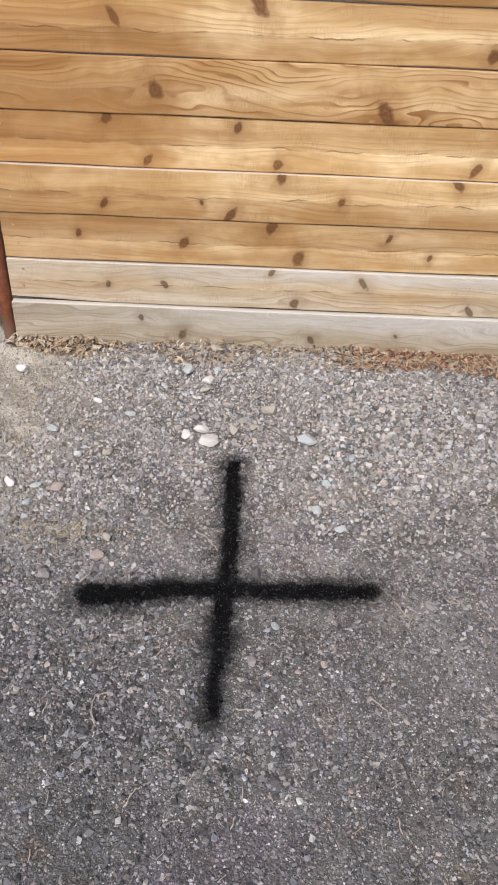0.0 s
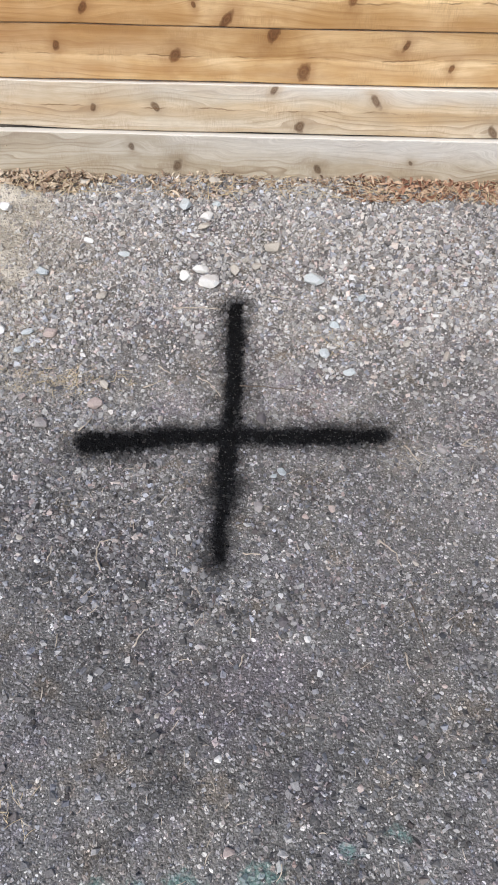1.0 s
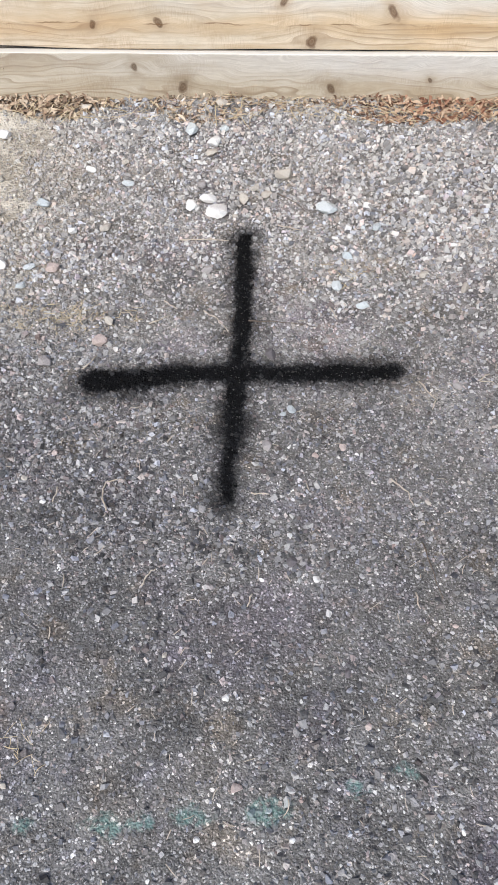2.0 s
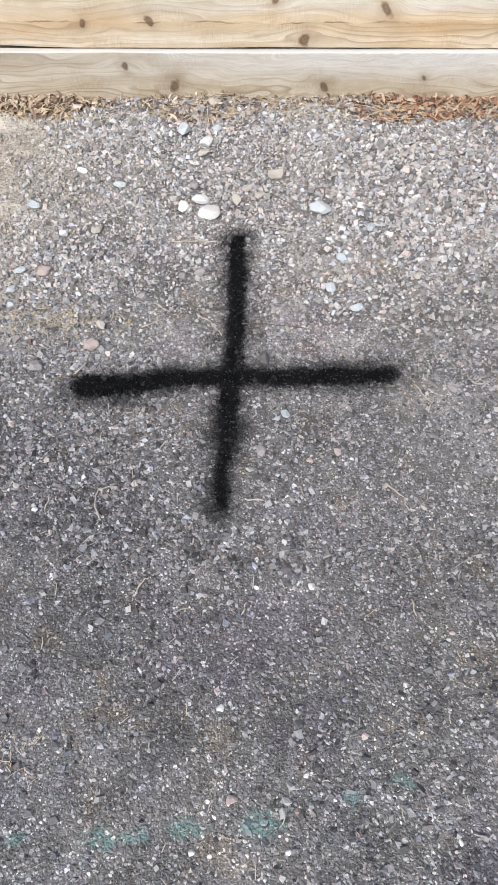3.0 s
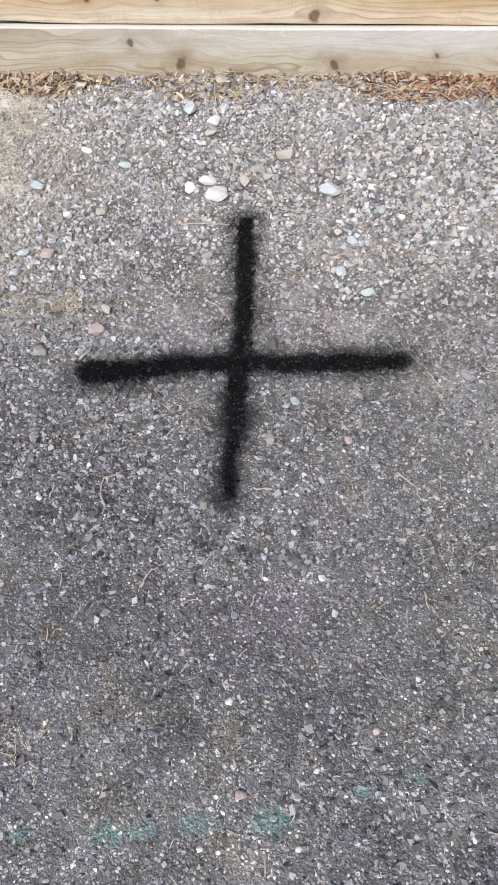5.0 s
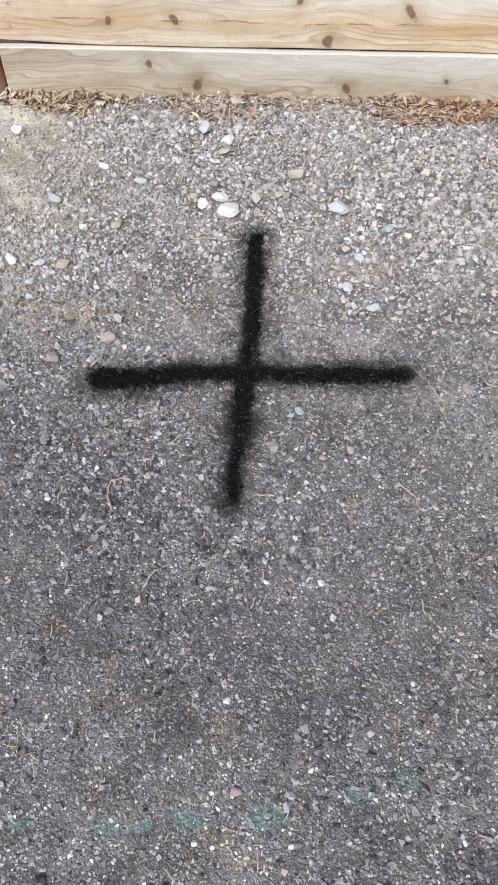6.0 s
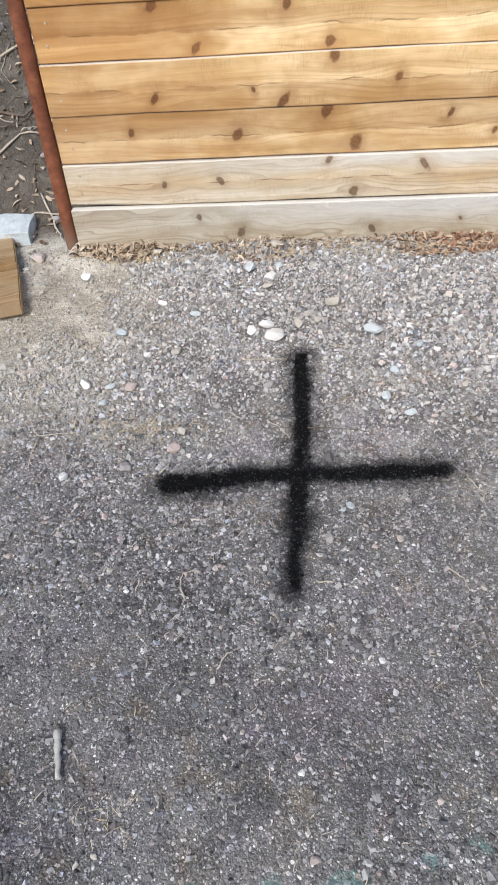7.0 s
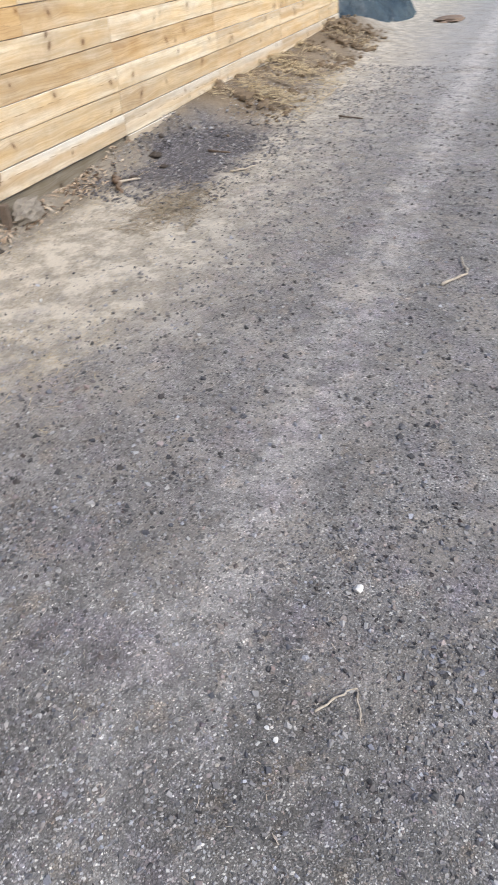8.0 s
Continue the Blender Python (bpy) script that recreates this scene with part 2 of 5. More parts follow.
    col = g.mix(g.mul(slate, 0.92), col, g.ramp(r3, [(0.0, (0.04, 0.038, 0.045)), (0.7, (0.105, 0.10, 0.115)), (1.0, (0.28, 0.27, 0.295))]))
    bank = g.span(y, 0.02, 0.2)
    soil = g.mix(g.noise(flat, 30, 5, 0.7), (0.045, 0.037, 0.03), (0.19, 0.165, 0.138))
    soil = g.mix(g.span(g.noise(flat, 9, 5, 0.75), 0.48, 0.62, 0.0, 0.7), soil, g.mix(soft, (0.11, 0.095, 0.078), (0.30, 0.265, 0.22)))
    col = g.mix(bank, col, soil)
    # old turquoise paint, nearly worn off
    teal = worn_teal(g, flat, x, y)
    col = g.mix(g.mul(teal, 0.5), col, (0.16, 0.33, 0.29))
    col = g.mix(spray(g), col, (0.008, 0.008, 0.009))
    h = g.add(g.mul(g.sub(1.0, d1), 0.5), g.mul(g.sub(1.0, d2), 0.35))
    h = g.add(h, g.mul(g.mul(g.sub(1.0, d3), loose), 0.8))
    g.bump(g.add(h, g.mul(r4, 0.12)), 1.0, 0.006)
    return g.done(col, 0.93)


def gravel_material():
    g = Graph("gravel_stones", 0.85, 0.3)
    rnd = g.geo("Random Per Island")
    pos = g.geo("Position")
    x, y, z = g.split(pos)
    other = g.math("FRACT", g.mul(rnd, 37.0))
    third = g.math("FRACT", g.mul(rnd, 91.0))
    dust = g.noise(pos, 260, 3, 0.7)
    patchy = g.noise(pos, 3, 3)
    packed = g.ramp(rnd, [(0.0, (0.06, 0.058, 0.058)), (0.3, (0.17, 0.165, 0.163)), (0.62, (0.29, 0.28, 0.276)), (0.84, (0.45, 0.435, 0.427)), (0.95, (0.58, 0.565, 0.55)), (1.0, (0.74, 0.72, 0.70))])
    loose = g.ramp(rnd, [(0.0, (0.16, 0.154, 0.15)), (0.22, (0.36, 0.345, 0.33)), (0.55, (0.52, 0.50, 0.475)), (0.85, (0.71, 0.69, 0.66)), (1.0, (0.90, 0.885, 0.86))])
    lane = g.ramp(rnd, [(0.0, (0.055, 0.054, 0.057)), (0.16, (0.12, 0.116, 0.118)), (0.55, (0.25, 0.241, 0.24)), (0.94, (0.40, 0.388, 0.385)), (1.0, (0.58, 0.565, 0.555))])
    col = g.mix(g.span(g.add(y, g.mul(patchy, 0.6)), -1.30, -0.40), packed, loose)
    col = g.mix(g.mul(g.mul(g.span(g.add(x, patchy), 1.9, 2.9), g.span(y, -1.0, -1.7, 0.6, 1.0)), 0.85), col, lane)
    # chips darkened over the same low-x area as the ground
    darker_left = g.mul(g.span(g.add(x, g.mul(patchy, 0.5)), 1.25, 0.75), g.span(y, -1.45, -2.0))
    col = g.mix(g.mul(darker_left, 0.8), col, (0.80, 0.80, 0.82), "MULTIPLY")
    rut = g.mul(g.span(g.math("ABSOLUTE", g.add(y, g.add(2.44, g.mul(patchy, 0.25)))), 0.30, 0.04), g.span(x, 1.4, 2.6))
    col = g.mix(g.mul(rut, 0.6), col, g.mix(rnd, (0.20, 0.192, 0.188), (0.56, 0.54, 0.525)))
    col = g.mix(g.mul(g.span(other, 0.72, 1.0), 0.65), col, (0.86, 0.94, 1.16), "MULTIPLY")
    col = g.mix(g.mul(g.span(other, 0.25, 0.0), 0.6), col, (1.15, 0.97, 0.86), "MULTIPLY")
    col = g.mix(g.mul(g.span(third, 0.90, 0.96), 0.7), col, (1.12, 0.92, 0.90), "MULTIPLY")
    col = g.mix(g.span(dust, 0.4, 0.8, 0.0, 0.28), col, (0.20, 0.192, 0.183))
    side = g.mul(g.span(g.add(x, g.mul(patchy, 0.8)), 1.0, 0.35), g.span(y, -1.3, -0.6))
    col = g.mix(g.mul(side, 0.42), col, (0.54, 0.48, 0.39))
    col = g.mix(g.mul(worn_teal(g, g.vec(x, y, 0.0), x, y), 0.45), col, (0.16, 0.33, 0.29))
    col = g.mix(g.mul(spray(g), 0.97), col, (0.010, 0.010, 0.011))
    mottle = g.noise(pos, 620, 3, 0.7)
    col = g.mix(g.span(mottle, 0.35, 0.65, 0.0, 0.35), col, (0.62, 0.61, 0.60), "MULTIPLY")
    g.bump(g.add(dust, g.mul(mottle, 0.6)), 0.7, 0.003)
    return g.done(col)


def cross_material():
    g = Graph("black_spray_paint", 0.9, 0.12)
    pos = g.geo("Position")
    rnd = g.geo("Random Per Island")
    grit = g.cells(pos, 330)
    r = g.split(grit.outputs["Color"])[0]
    col = g.mix(g.span(g.noise(pos, 40, 4), 0.3, 0.8), (0.004, 0.004, 0.0045), (0.011, 0.011, 0.0115))
    col = g.mix(g.mul(g.span(r, 0.955, 0.985), 0.5), col, (0.20, 0.19, 0.18))
    col = g.mix(g.mul(g.span(rnd, 0.93, 0.98), 0.25), col, (0.16, 0.15, 0.14))
    g.bump(g.add(grit.outputs["Distance"], g.noise(pos, 500, 2)), 0.8, 0.004)
    return g.done(col, 0.92)


def rock_material(name, a, b):
    g = Graph(name, 0.75, 0.35)
    p = g.local()
    rnd = g.random()
    n = g.noise(p, 70, 5, 0.65)
    col = g.mix(g.span(n, 0.3, 0.7), a, b)
    col = g.mix(g.mul(g.span(g.noise(p, 320, 3), 0.55, 0.75), 0.4), col, (0.16, 0.145, 0.13))
    col = g.mix(0.25, col, g.mix(rnd, (0.2, 0.18, 0.16), (0.75, 0.72, 0.68)), "OVERLAY")
    g.bump(n, 0.35, 0.004)
    return g.done(col)


KNOTS = 6


def wood_material():
    """Rough-sawn softwood: each board brings its own knots, greying and paint."""
    g = Graph("sawn_softwood", 0.72, 0.25)
    x, y, z = g.split(g.local())
    rnd = g.random()
    seed = g.mul(rnd, 57.0)
    grey0, tone, cup = g.split(g.prop("weather"))
    low = g.noise(g.vec(g.add(g.mul(x, 1.1), seed), g.mul(z, 4.0), seed), 1.0, 3)
    v = g.add(z, g.mul(g.sub(low, 0.5), g.add(0.04, g.mul(cup, 0.34))))
    ragged = g.span(g.noise(g.vec(g.mul(x, 26.0), g.mul(z, 26.0), seed), 1.0, 2, 0.5), 0.25, 0.75, 0.5, 1.7)
    knot, halo = 0.0, 0.0
    for k in range(KNOTS):
        kx, kz, kr = g.split(g.prop("knot_%d" % k))
        dx, dz = g.sub(x, kx), g.sub(z, kz)
        kr2 = g.math("MAXIMUM", g.mul(g.mul(kr, kr), 1.35), 1e-6)
        sx = g.mul(dx, dx)
        sz = g.mul(dz, dz)
        lean = g.mul(g.mul(dx, dz), g.mul(g.math("SINE", g.mul(kx, 41.0)), 1.3))
        q = g.math("DIVIDE", g.add(g.add(g.mul(sx, 1.2), lean), g.mul(sz, 0.8)), kr2)
        q = g.mul(q, ragged)
        w = g.math("DIVIDE", g.add(g.mul(sx, 0.10), sz), kr2)
        fall = g.math("EXPONENT", g.mul(w, -0.16))
        v = g.sub(v, g.mul(g.mul(dz, fall), 0.8))
        knot = g.math("MAXIMUM", knot, g.mul(g.span(q, 1.05, 0.35), g.span(g.math("SINE", g.mul(g.math("SQRT", q), 16.0)), -1.0, 0.2, 0.86, 1.0)))
        halo = g.math("MAXIMUM", halo, g.mul(g.math("EXPONENT", g.mul(q, -0.22)), g.span(kr, 0.002, 0.006)))
    wavy = g.noise(g.vec(g.add(g.mul(x, 3.0), seed), g.mul(v, 14.0), seed), 1.0, 3)
    ring = g.math("FRACT", g.add(g.add(g.mul(v, 52.0), g.mul(wavy, 1.5)), seed))
    line = g.mul(g.span(ring, 0.5, 0.93), g.span(ring, 1.0, 0.95))
    fade = g.span(g.noise(g.vec(g.add(g.mul(x, 1.7), seed), g.mul(z, 16.0), seed), 1.0, 3), 0.36, 0.66)
    line = g.mul(line, g.add(g.mul(cup, 0.25), g.mul(fade, g.add(0.22, g.mul(cup, 0.75)))))
    fine = g.noise(g.vec(g.mul(x, 14.0), g.mul(v, 620.0), seed), 1.0, 3, 0.6)
    saw = g.noise(g.vec(g.mul(x, 240.0), g.mul(z, 36.0), seed), 1.0, 2)
    patch = g.span(g.noise(g.vec(g.add(g.mul(x, 5.0), seed), g.mul(z, 9.0), 3.0), 1.0, 4, 0.65), 0.47, 0.62)
    blot = g.noise(g.vec(g.add(g.mul(x, 2.2), seed), g.mul(z, 7.0), 9.0), 1.0, 4, 0.6)
    streak = g.noise(g.vec(g.add(g.mul(x, 0.7), seed), g.mul(v, 17.0), 5.0), 1.0, 4, 0.6)
    cloud = g.noise(g.vec(g.add(g.mul(x, 3.2), seed), g.mul(z, 5.0), 14.0), 1.0, 3, 0.6)
    warm = g.mix(g.span(streak, 0.3, 0.7), (0.68, 0.435, 0.19), (0.42, 0.228, 0.08))
    warm = g.mix(g.span(cloud, 0.4, 0.72, 0.0, 0.8), warm, (0.90, 0.67, 0.40))
    board_band = g.noise(g.vec(g.add(g.mul(x, 0.5), seed), g.mul(z, 9.0), 21.0), 1.0, 2, 0.5)
    warm = g.mix(g.span(board_band, 0.5, 0.66, 0.0, 0.75), warm, (0.40, 0.20, 0.075))
    mid_band = g.span(g.math("ABSOLUTE", g.sub(g.add(z, g.mul(g.sub(cloud, 0.5), 0.10)), 0.075)), 0.05, 0.0)
    warm = g.mix(g.mul(mid_band, g.span(blot, 0.35, 0.6, 0.0, 0.75)), warm, (0.92, 0.71, 0.44))
    honey, edge_light, shade = g.split(g.prop("honey"))
    warm = g.mix(honey, warm, g.mix(g.span(streak, 0.3, 0.7), (0.80, 0.635, 0.38), (0.62, 0.43, 0.205)))
    # darker and browner towards the left end of the board
    left_brown = g.mul(shade, g.span(g.add(x, g.mul(g.sub(cloud, 0.5), 1.6)), 1.1, 0.15))
    warm = g.mix(left_brown, warm, g.mix(g.span(streak, 0.3, 0.7), (0.47, 0.255, 0.095), (0.30, 0.135, 0.042)))
    warm = g.mix(g.mul(line, 0.9), warm, (0.27, 0.115, 0.035))
    pale = g.mix(g.span(streak, 0.32, 0.68), (0.735, 0.668, 0.55), (0.475, 0.385, 0.262))
    pale = g.mix(g.span(cloud, 0.45, 0.75, 0.0, 0.55), pale, (0.69, 0.64, 0.55))
    pale = g.mix(g.span(g.noise(g.vec(g.add(g.mul(x, 4.0), seed), g.mul(z, 13.0), 27.0), 1.0, 5, 0.7), 0.45, 0.68, 0.0, 0.6), pale, (0.40, 0.325, 0.215))
    pale = g.mix(g.mul(mid_band, 0.5), pale, (0.56, 0.40, 0.235))
    pale = g.mix(g.mul(line, 0.75), pale, (0.32, 0.235, 0.15))
    grey = g.math("MULTIPLY", g.span(g.add(grey0, g.mul(g.sub(blot, 0.5), 0.9)), 0.05, 0.95), 1.0)
    col = g.mix(grey, warm, pale)
    col = g.mix(g.span(fine, 0.25, 0.75, 0.0, 0.30), col, g.mix(grey, (0.36, 0.18, 0.06), (0.34, 0.27, 0.19)))
    col = g.mix(g.mul(g.mul(patch, g.span(saw, 0.35, 0.7)), 0.22), col, (0.24, 0.135, 0.06))
    col = g.mix(g.mul(halo, g.mix_value(grey, 0.60, 0.38)), col, g.mix(grey, (0.29, 0.14, 0.05), (0.27, 0.20, 0.135)))
    kn = g.mix(g.noise(g.vec(g.mul(x, 90.0), g.mul(z, 90.0), seed), 1.0, 3), (0.050, 0.021, 0.010), g.mix(grey, (0.24, 0.10, 0.036), (0.22, 0.15, 0.09)))
    col = g.mix(g.mul(knot, 0.88), col, kn)
    col = g.mix(1.0, col, g.vec(tone, tone, tone), "MULTIPLY")
    s0, s1, much = g.split(g.prop("silver"))
    silver = g.mul(g.span(g.math("DIVIDE", g.sub(g.add(z, g.mul(g.sub(cloud, 0.5), 0.05)), s0), g.math("MAXIMUM", g.sub(s1, s0), 0.01)), 0.0, 1.0), much)
    silver = g.mul(silver, g.span(g.add(x, g.mul(g.sub(blot, 0.5), 1.2)), 0.35, 1.25, 0.25, 1.0))
    silver = g.mul(silver, g.sub(1.0, g.mul(g.math("MAXIMUM", knot, halo), 0.9)))
    col = g.mix(silver, col, g.mix(g.span(fine, 0.3, 0.7), (0.73, 0.725, 0.715), (0.56, 0.555, 0.55)))
    cut, above, below = g.split(g.prop("split"))
    torn = g.mul(g.sub(g.noise(g.vec(g.add(g.mul(x, 4.0), seed), 0.0, seed), 1.0, 4, 0.65), 0.5), 0.055)
    over = g.sub(g.add(z, torn), cut)
    half = g.span(over, -0.006, 0.006)
    tint = g.add(g.mul(half, above), g.mul(g.sub(1.0, half), below))
    col = g.mix(1.0, col, g.vec(tint, g.math("POWER", tint, 1.28), g.math("POWER", tint, 1.55)), "MULTIPLY")
    rift = g.mul(g.span(g.math("ABSOLUTE", over), 0.0035, 0.0008), g.span(g.noise(g.vec(g.add(g.mul(x, 5.0), seed), 0.0, 2.0), 1.0, 3), 0.47, 0.58))
    rift = g.mul(rift, g.span(g.math("ABSOLUTE", g.sub(above, below)), 0.05, 0.12))
    col = g.mix(g.mul(rift, 0.7), col, (0.16, 0.085, 0.035))
    # upward faces: sky light painted into the colour, over weathered paling
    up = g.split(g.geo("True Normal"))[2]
    col = g.mix(g.mul(g.span(up, 0.35, 0.8, 0.0, 0.85), edge_light), col, (0.80, 0.765, 0.70))
    # mauve-brown test paint on some boards
    p0, p1, pz = g.split(g.prop("paint"))
    rag = g.mul(g.sub(g.noise(g.vec(g.mul(x, 6.0), g.mul(z, 13.0), seed), 1.0, 4, 0.65), 0.5), 0.22)
    edge = g.math("MINIMUM", g.sub(g.add(x, rag), p0), g.sub(g.sub(p1, rag), x))
    edge = g.math("MINIMUM", edge, g.sub(g.add(z, g.mul(rag, 0.25)), pz))
    brown = g.mix(g.span(fine, 0.3, 0.8), (0.255, 0.152, 0.120), (0.205, 0.120, 0.094))
    col = g.mix(g.span(edge, -0.012, 0.014), col, brown)
    g.bump(g.add(g.add(g.mul(line, 0.4), g.mul(fine, 0.5)), g.mul(g.mul(saw, patch), 0.5)), 0.45, 0.0025)
    return g.done(col, g.span(fine, 0.2, 0.8, 0.62, 0.85))


def rust_material():
    g = Graph("rusty_steel", 0.75, 0.4)
    p = g.geo("Position")
    n = g.noise(p, 26, 5, 0.65)
    m = g.noise(p, 220, 4, 0.7)
    col = g.ramp(n, [(0.25, (0.075, 0.028, 0.016)), (0.5, (0.20, 0.062, 0.028)), (0.72, (0.29, 0.105, 0.05))])
    col = g.mix(g.span(m, 0.45, 0.75, 0.0, 0.55), col, (0.10, 0.045, 0.03))
    z = g.split(p)[2]
    mud = g.mul(g.span(g.add(z, g.mul(n, 0.2)), 0.16, 0.0), 0.8)
    col = g.mix(mud, col, (0.19, 0.145, 0.105))
    g.bump(m, 0.5, 0.002)
    return g.done(col)


def leaf_material():
    g = Graph("dry_leaves", 0.75, 0.25)
    rnd = g.geo("Random Per Island")
    pos = g.geo("Position")
    x = g.split(pos)[0]
    tan = g.ramp(rnd, [(0.0, (0.05, 0.03, 0.02)), (0.25, (0.30, 0.205, 0.14)), (0.5, (0.56, 0.43, 0.31)), (0.75, (0.76, 0.63, 0.48)), (1.0, (0.46, 0.36, 0.27))])
    red = g.ramp(rnd, [(0.0, (0.14, 0.045, 0.025)), (0.4, (0.36, 0.17, 0.10)), (0.7, (0.52, 0.34, 0.22)), (1.0, (0.68, 0.50, 0.34))])
    where = g.mul(g.span(x, 1.2, 1.6), g.span(x, 2.3, 1.9))
    col = g.mix(g.mul(where, 0.75), tan, red)
    col = g.mix(g.span(g.noise(pos, 240, 4, 0.7), 0.4, 0.75, 0.0, 0.4), col, (0.12, 0.07, 0.04))
    return g.done(col)


def simple_material(name, a, b, scale, rough=0.8, bump=0.4, depth=0.003, spec=0.3):
    g = Graph(name, rough, spec)
    p = g.geo("Position")
    n = g.noise(p, scale, 5, 0.65)
    col = g.mix(g.span(n, 0.3, 0.7), a, b)
    col = g.mix(g.span(g.noise(p, scale * 6, 3), 0.5, 0.8, 0.0, 0.4), col, tuple(q * 0.5 for q in a))
    g.bump(n, bump, depth)
    return g.done(col)


M_GROUND = ground_material()
M_GRAVEL = gravel_material()
M_CROSS = cross_material()
M_WOOD = wood_material()
M_RUST = rust_material()
M_LEAF = leaf_material()
M_WHITE = rock_material("white_quartz", (0.88, 0.865, 0.84), (0.74, 0.725, 0.70))
M_CREAM = rock_material("cream_stone", (0.56, 0.515, 0.455), (0.45, 0.41, 0.36))
M_PINK = rock_material("pink_stone", (0.58, 0.48, 0.44), (0.47, 0.39, 0.36))
M_GREY = rock_material("grey_stone", (0.44, 0.41, 0.40), (0.33, 0.31, 0.305))
M_DUSKY = rock_material("dusky_stone", (0.19, 0.17, 0.18), (0.13, 0.12, 0.125))
M_BLUE = rock_material("blue_grey_stone", (0.62, 0.66, 0.675), (0.51, 0.55, 0.565))
M_TWIG = simple_material("bleached_twig", (0.60, 0.53, 0.44), (0.42, 0.35, 0.27), 90)
M_GREYWOOD = simple_material("grey_wood", (0.52, 0.50, 0.47), (0.38, 0.365, 0.34), 90)
M_DARKTWIG = simple_material("dark_twig", (0.20, 0.155, 0.12), (0.11, 0.082, 0.063), 90)
M_STRAW = simple_material("dry_straw", (0.70, 0.58, 0.38), (0.50, 0.40, 0.25), 60)
M_OLDSTRAW = simple_material("dull_straw", (0.44, 0.36, 0.25), (0.20, 0.16, 0.11), 14)
M_CLOD = simple_material("dark_soil", (0.115, 0.095, 0.08), (0.05, 0.042, 0.036), 60, 0.95, 0.8, 0.01)
M_CRUMB = simple_material("dry_soil_crumbs", (0.20, 0.185, 0.175), (0.11, 0.102, 0.098), 60, 0.95, 0.8, 0.01)
M_DIRT = simple_material("light_dirt", (0.27, 0.205, 0.14), (0.14, 0.105, 0.072), 40, 0.95, 0.8, 0.01)
M_CONCRETE = simple_material("weathered_concrete", (0.32, 0.285, 0.24), (0.21, 0.185, 0.155), 30, 0.9, 0.6, 0.006)
M_SHEET = simple_material("dark_plastic_sheet", (0.022, 0.036, 0.045), (0.065, 0.090, 0.105), 4, 0.24, 0.9, 0.10, 0.5)
M_ROAD = simple_material("street_asphalt", (0.20, 0.20, 0.215), (0.27, 0.27, 0.285), 12, 0.9, 0.3, 0.01)
M_SLATE = simple_material("dark_slate", (0.085, 0.080, 0.086), (0.19, 0.182, 0.19), 45, 0.7, 0.4, 0.003, 0.4)
M_BARK = simple_material("brown_bark", (0.27, 0.195, 0.14), (0.14, 0.10, 0.072), 50)
M_SCREW = simple_material("zinc_screw", (0.52, 0.44, 0.33), (0.36, 0.29, 0.20), 200, 0.45, 0.1, 0.001, 0.5)


# ---------------------------------------------------------------- lie of the land
def lattice(ix, iy, seed):
    h = (ix.astype(np.int64) * 374761393 + iy.astype(np.int64) * 668265263 + seed * 974634777) & 0x7FFFFFFF
    h = ((h ^ (h >> 13)) * 1274126177) & 0x7FFFFFFF
    return ((h ^ (h >> 16)) & 0xFFFF) / 65535.0


def rough2(x, y, scale, seed=0):
    """Smooth value noise, -0.5 to 0.5."""
    x, y = np.asarray(x, float) * scale, np.asarray(y, float) * scale
    ix, iy = np.floor(x), np.floor(y)
    fx, fy = x - ix, y - iy
    fx, fy = fx * fx * (3 - 2 * fx), fy * fy * (3 - 2 * fy)
    a = lattice(ix, iy, seed) * (1 - fx) + lattice(ix + 1, iy, seed) * fx
    b = lattice(ix, iy + 1, seed) * (1 - fx) + lattice(ix + 1, iy + 1, seed) * fx
    return a * (1 - fy) + b * fy - 0.5


def step(v, a, b):
    q = np.clip((np.asarray(v, float) - a) / (b - a), 0, 1)
    return q * q * (3 - 2 * q)


def land(x, y):
    """Height of the ground: a lane that falls away from the fence, a low heap along its foot, a bank behind."""
    x, y = np.asarray(x, float), np.asarray(y, float)
    z = -0.106 + 0.063 * np.clip(y, -7.0, 0.3)
    heap = 0.035 + 0.030 * step(x, 2.6, 4.4) + 0.015 * step(x, 4.9, 5.5) + 0.125 * step(x, 6.4, 7.6) + 0.09 * step(x, 13.5, 15.0) * (1 - step(x, 16.5, 18))
    wide = 0.10 + 0.45 * step(x, 6.8, 9.5)
    z = z + heap * np.exp(-(np.minimum(y, 0) / wide) ** 2) * (1 + 0.5 * rough2(x, y, 5, 3)) * step(x, -0.35, 0.0)
    z = z + 0.62 * np.clip(y - 0.10, 0, 2.4) * step(y, 0.05, 0.4)
    near = step(x, -6, -3) * (1 - step(x, 14, 22)) * step(y, -8, -5)
    z = z + near * (0.016 * rough2(x, y, 1.7, 1) + 0.007 * rough2(x, y, 7, 2) + 0.004 * rough2(x, y, 26, 4))
    return z + 0.06 * rough2(x, y, 9, 5) * step(y, 0.12, 0.5)


def land_at(x, y):
    return float(land(x, y))


def grid_axis(far_low, low, high, far_high, fine):
    mid = np.arange(low, high + fine / 2, fine)
    a = low - np.geomspace(fine * 2, low - far_low, 26)[::-1]
    b = high + np.geomspace(fine * 2, far_high - high, 26)
    return np.concatenate([a, mid, b])


def sheet(name, xs, ys, height, material):
    gx, gy = np.meshgrid(xs, ys)
    gz = height(gx, gy)
    co = np.stack([gx, gy, gz], -1).reshape(-1, 3)
    w = len(xs)
    i = (np.arange(len(ys) - 1)[:, None] * w + np.arange(w - 1)[None, :]).ravel()
    quads = np.stack([i, i + 1, i + 1 + w, i + w], 1)
    return mesh_object(name, co, quads, material, smooth=True)


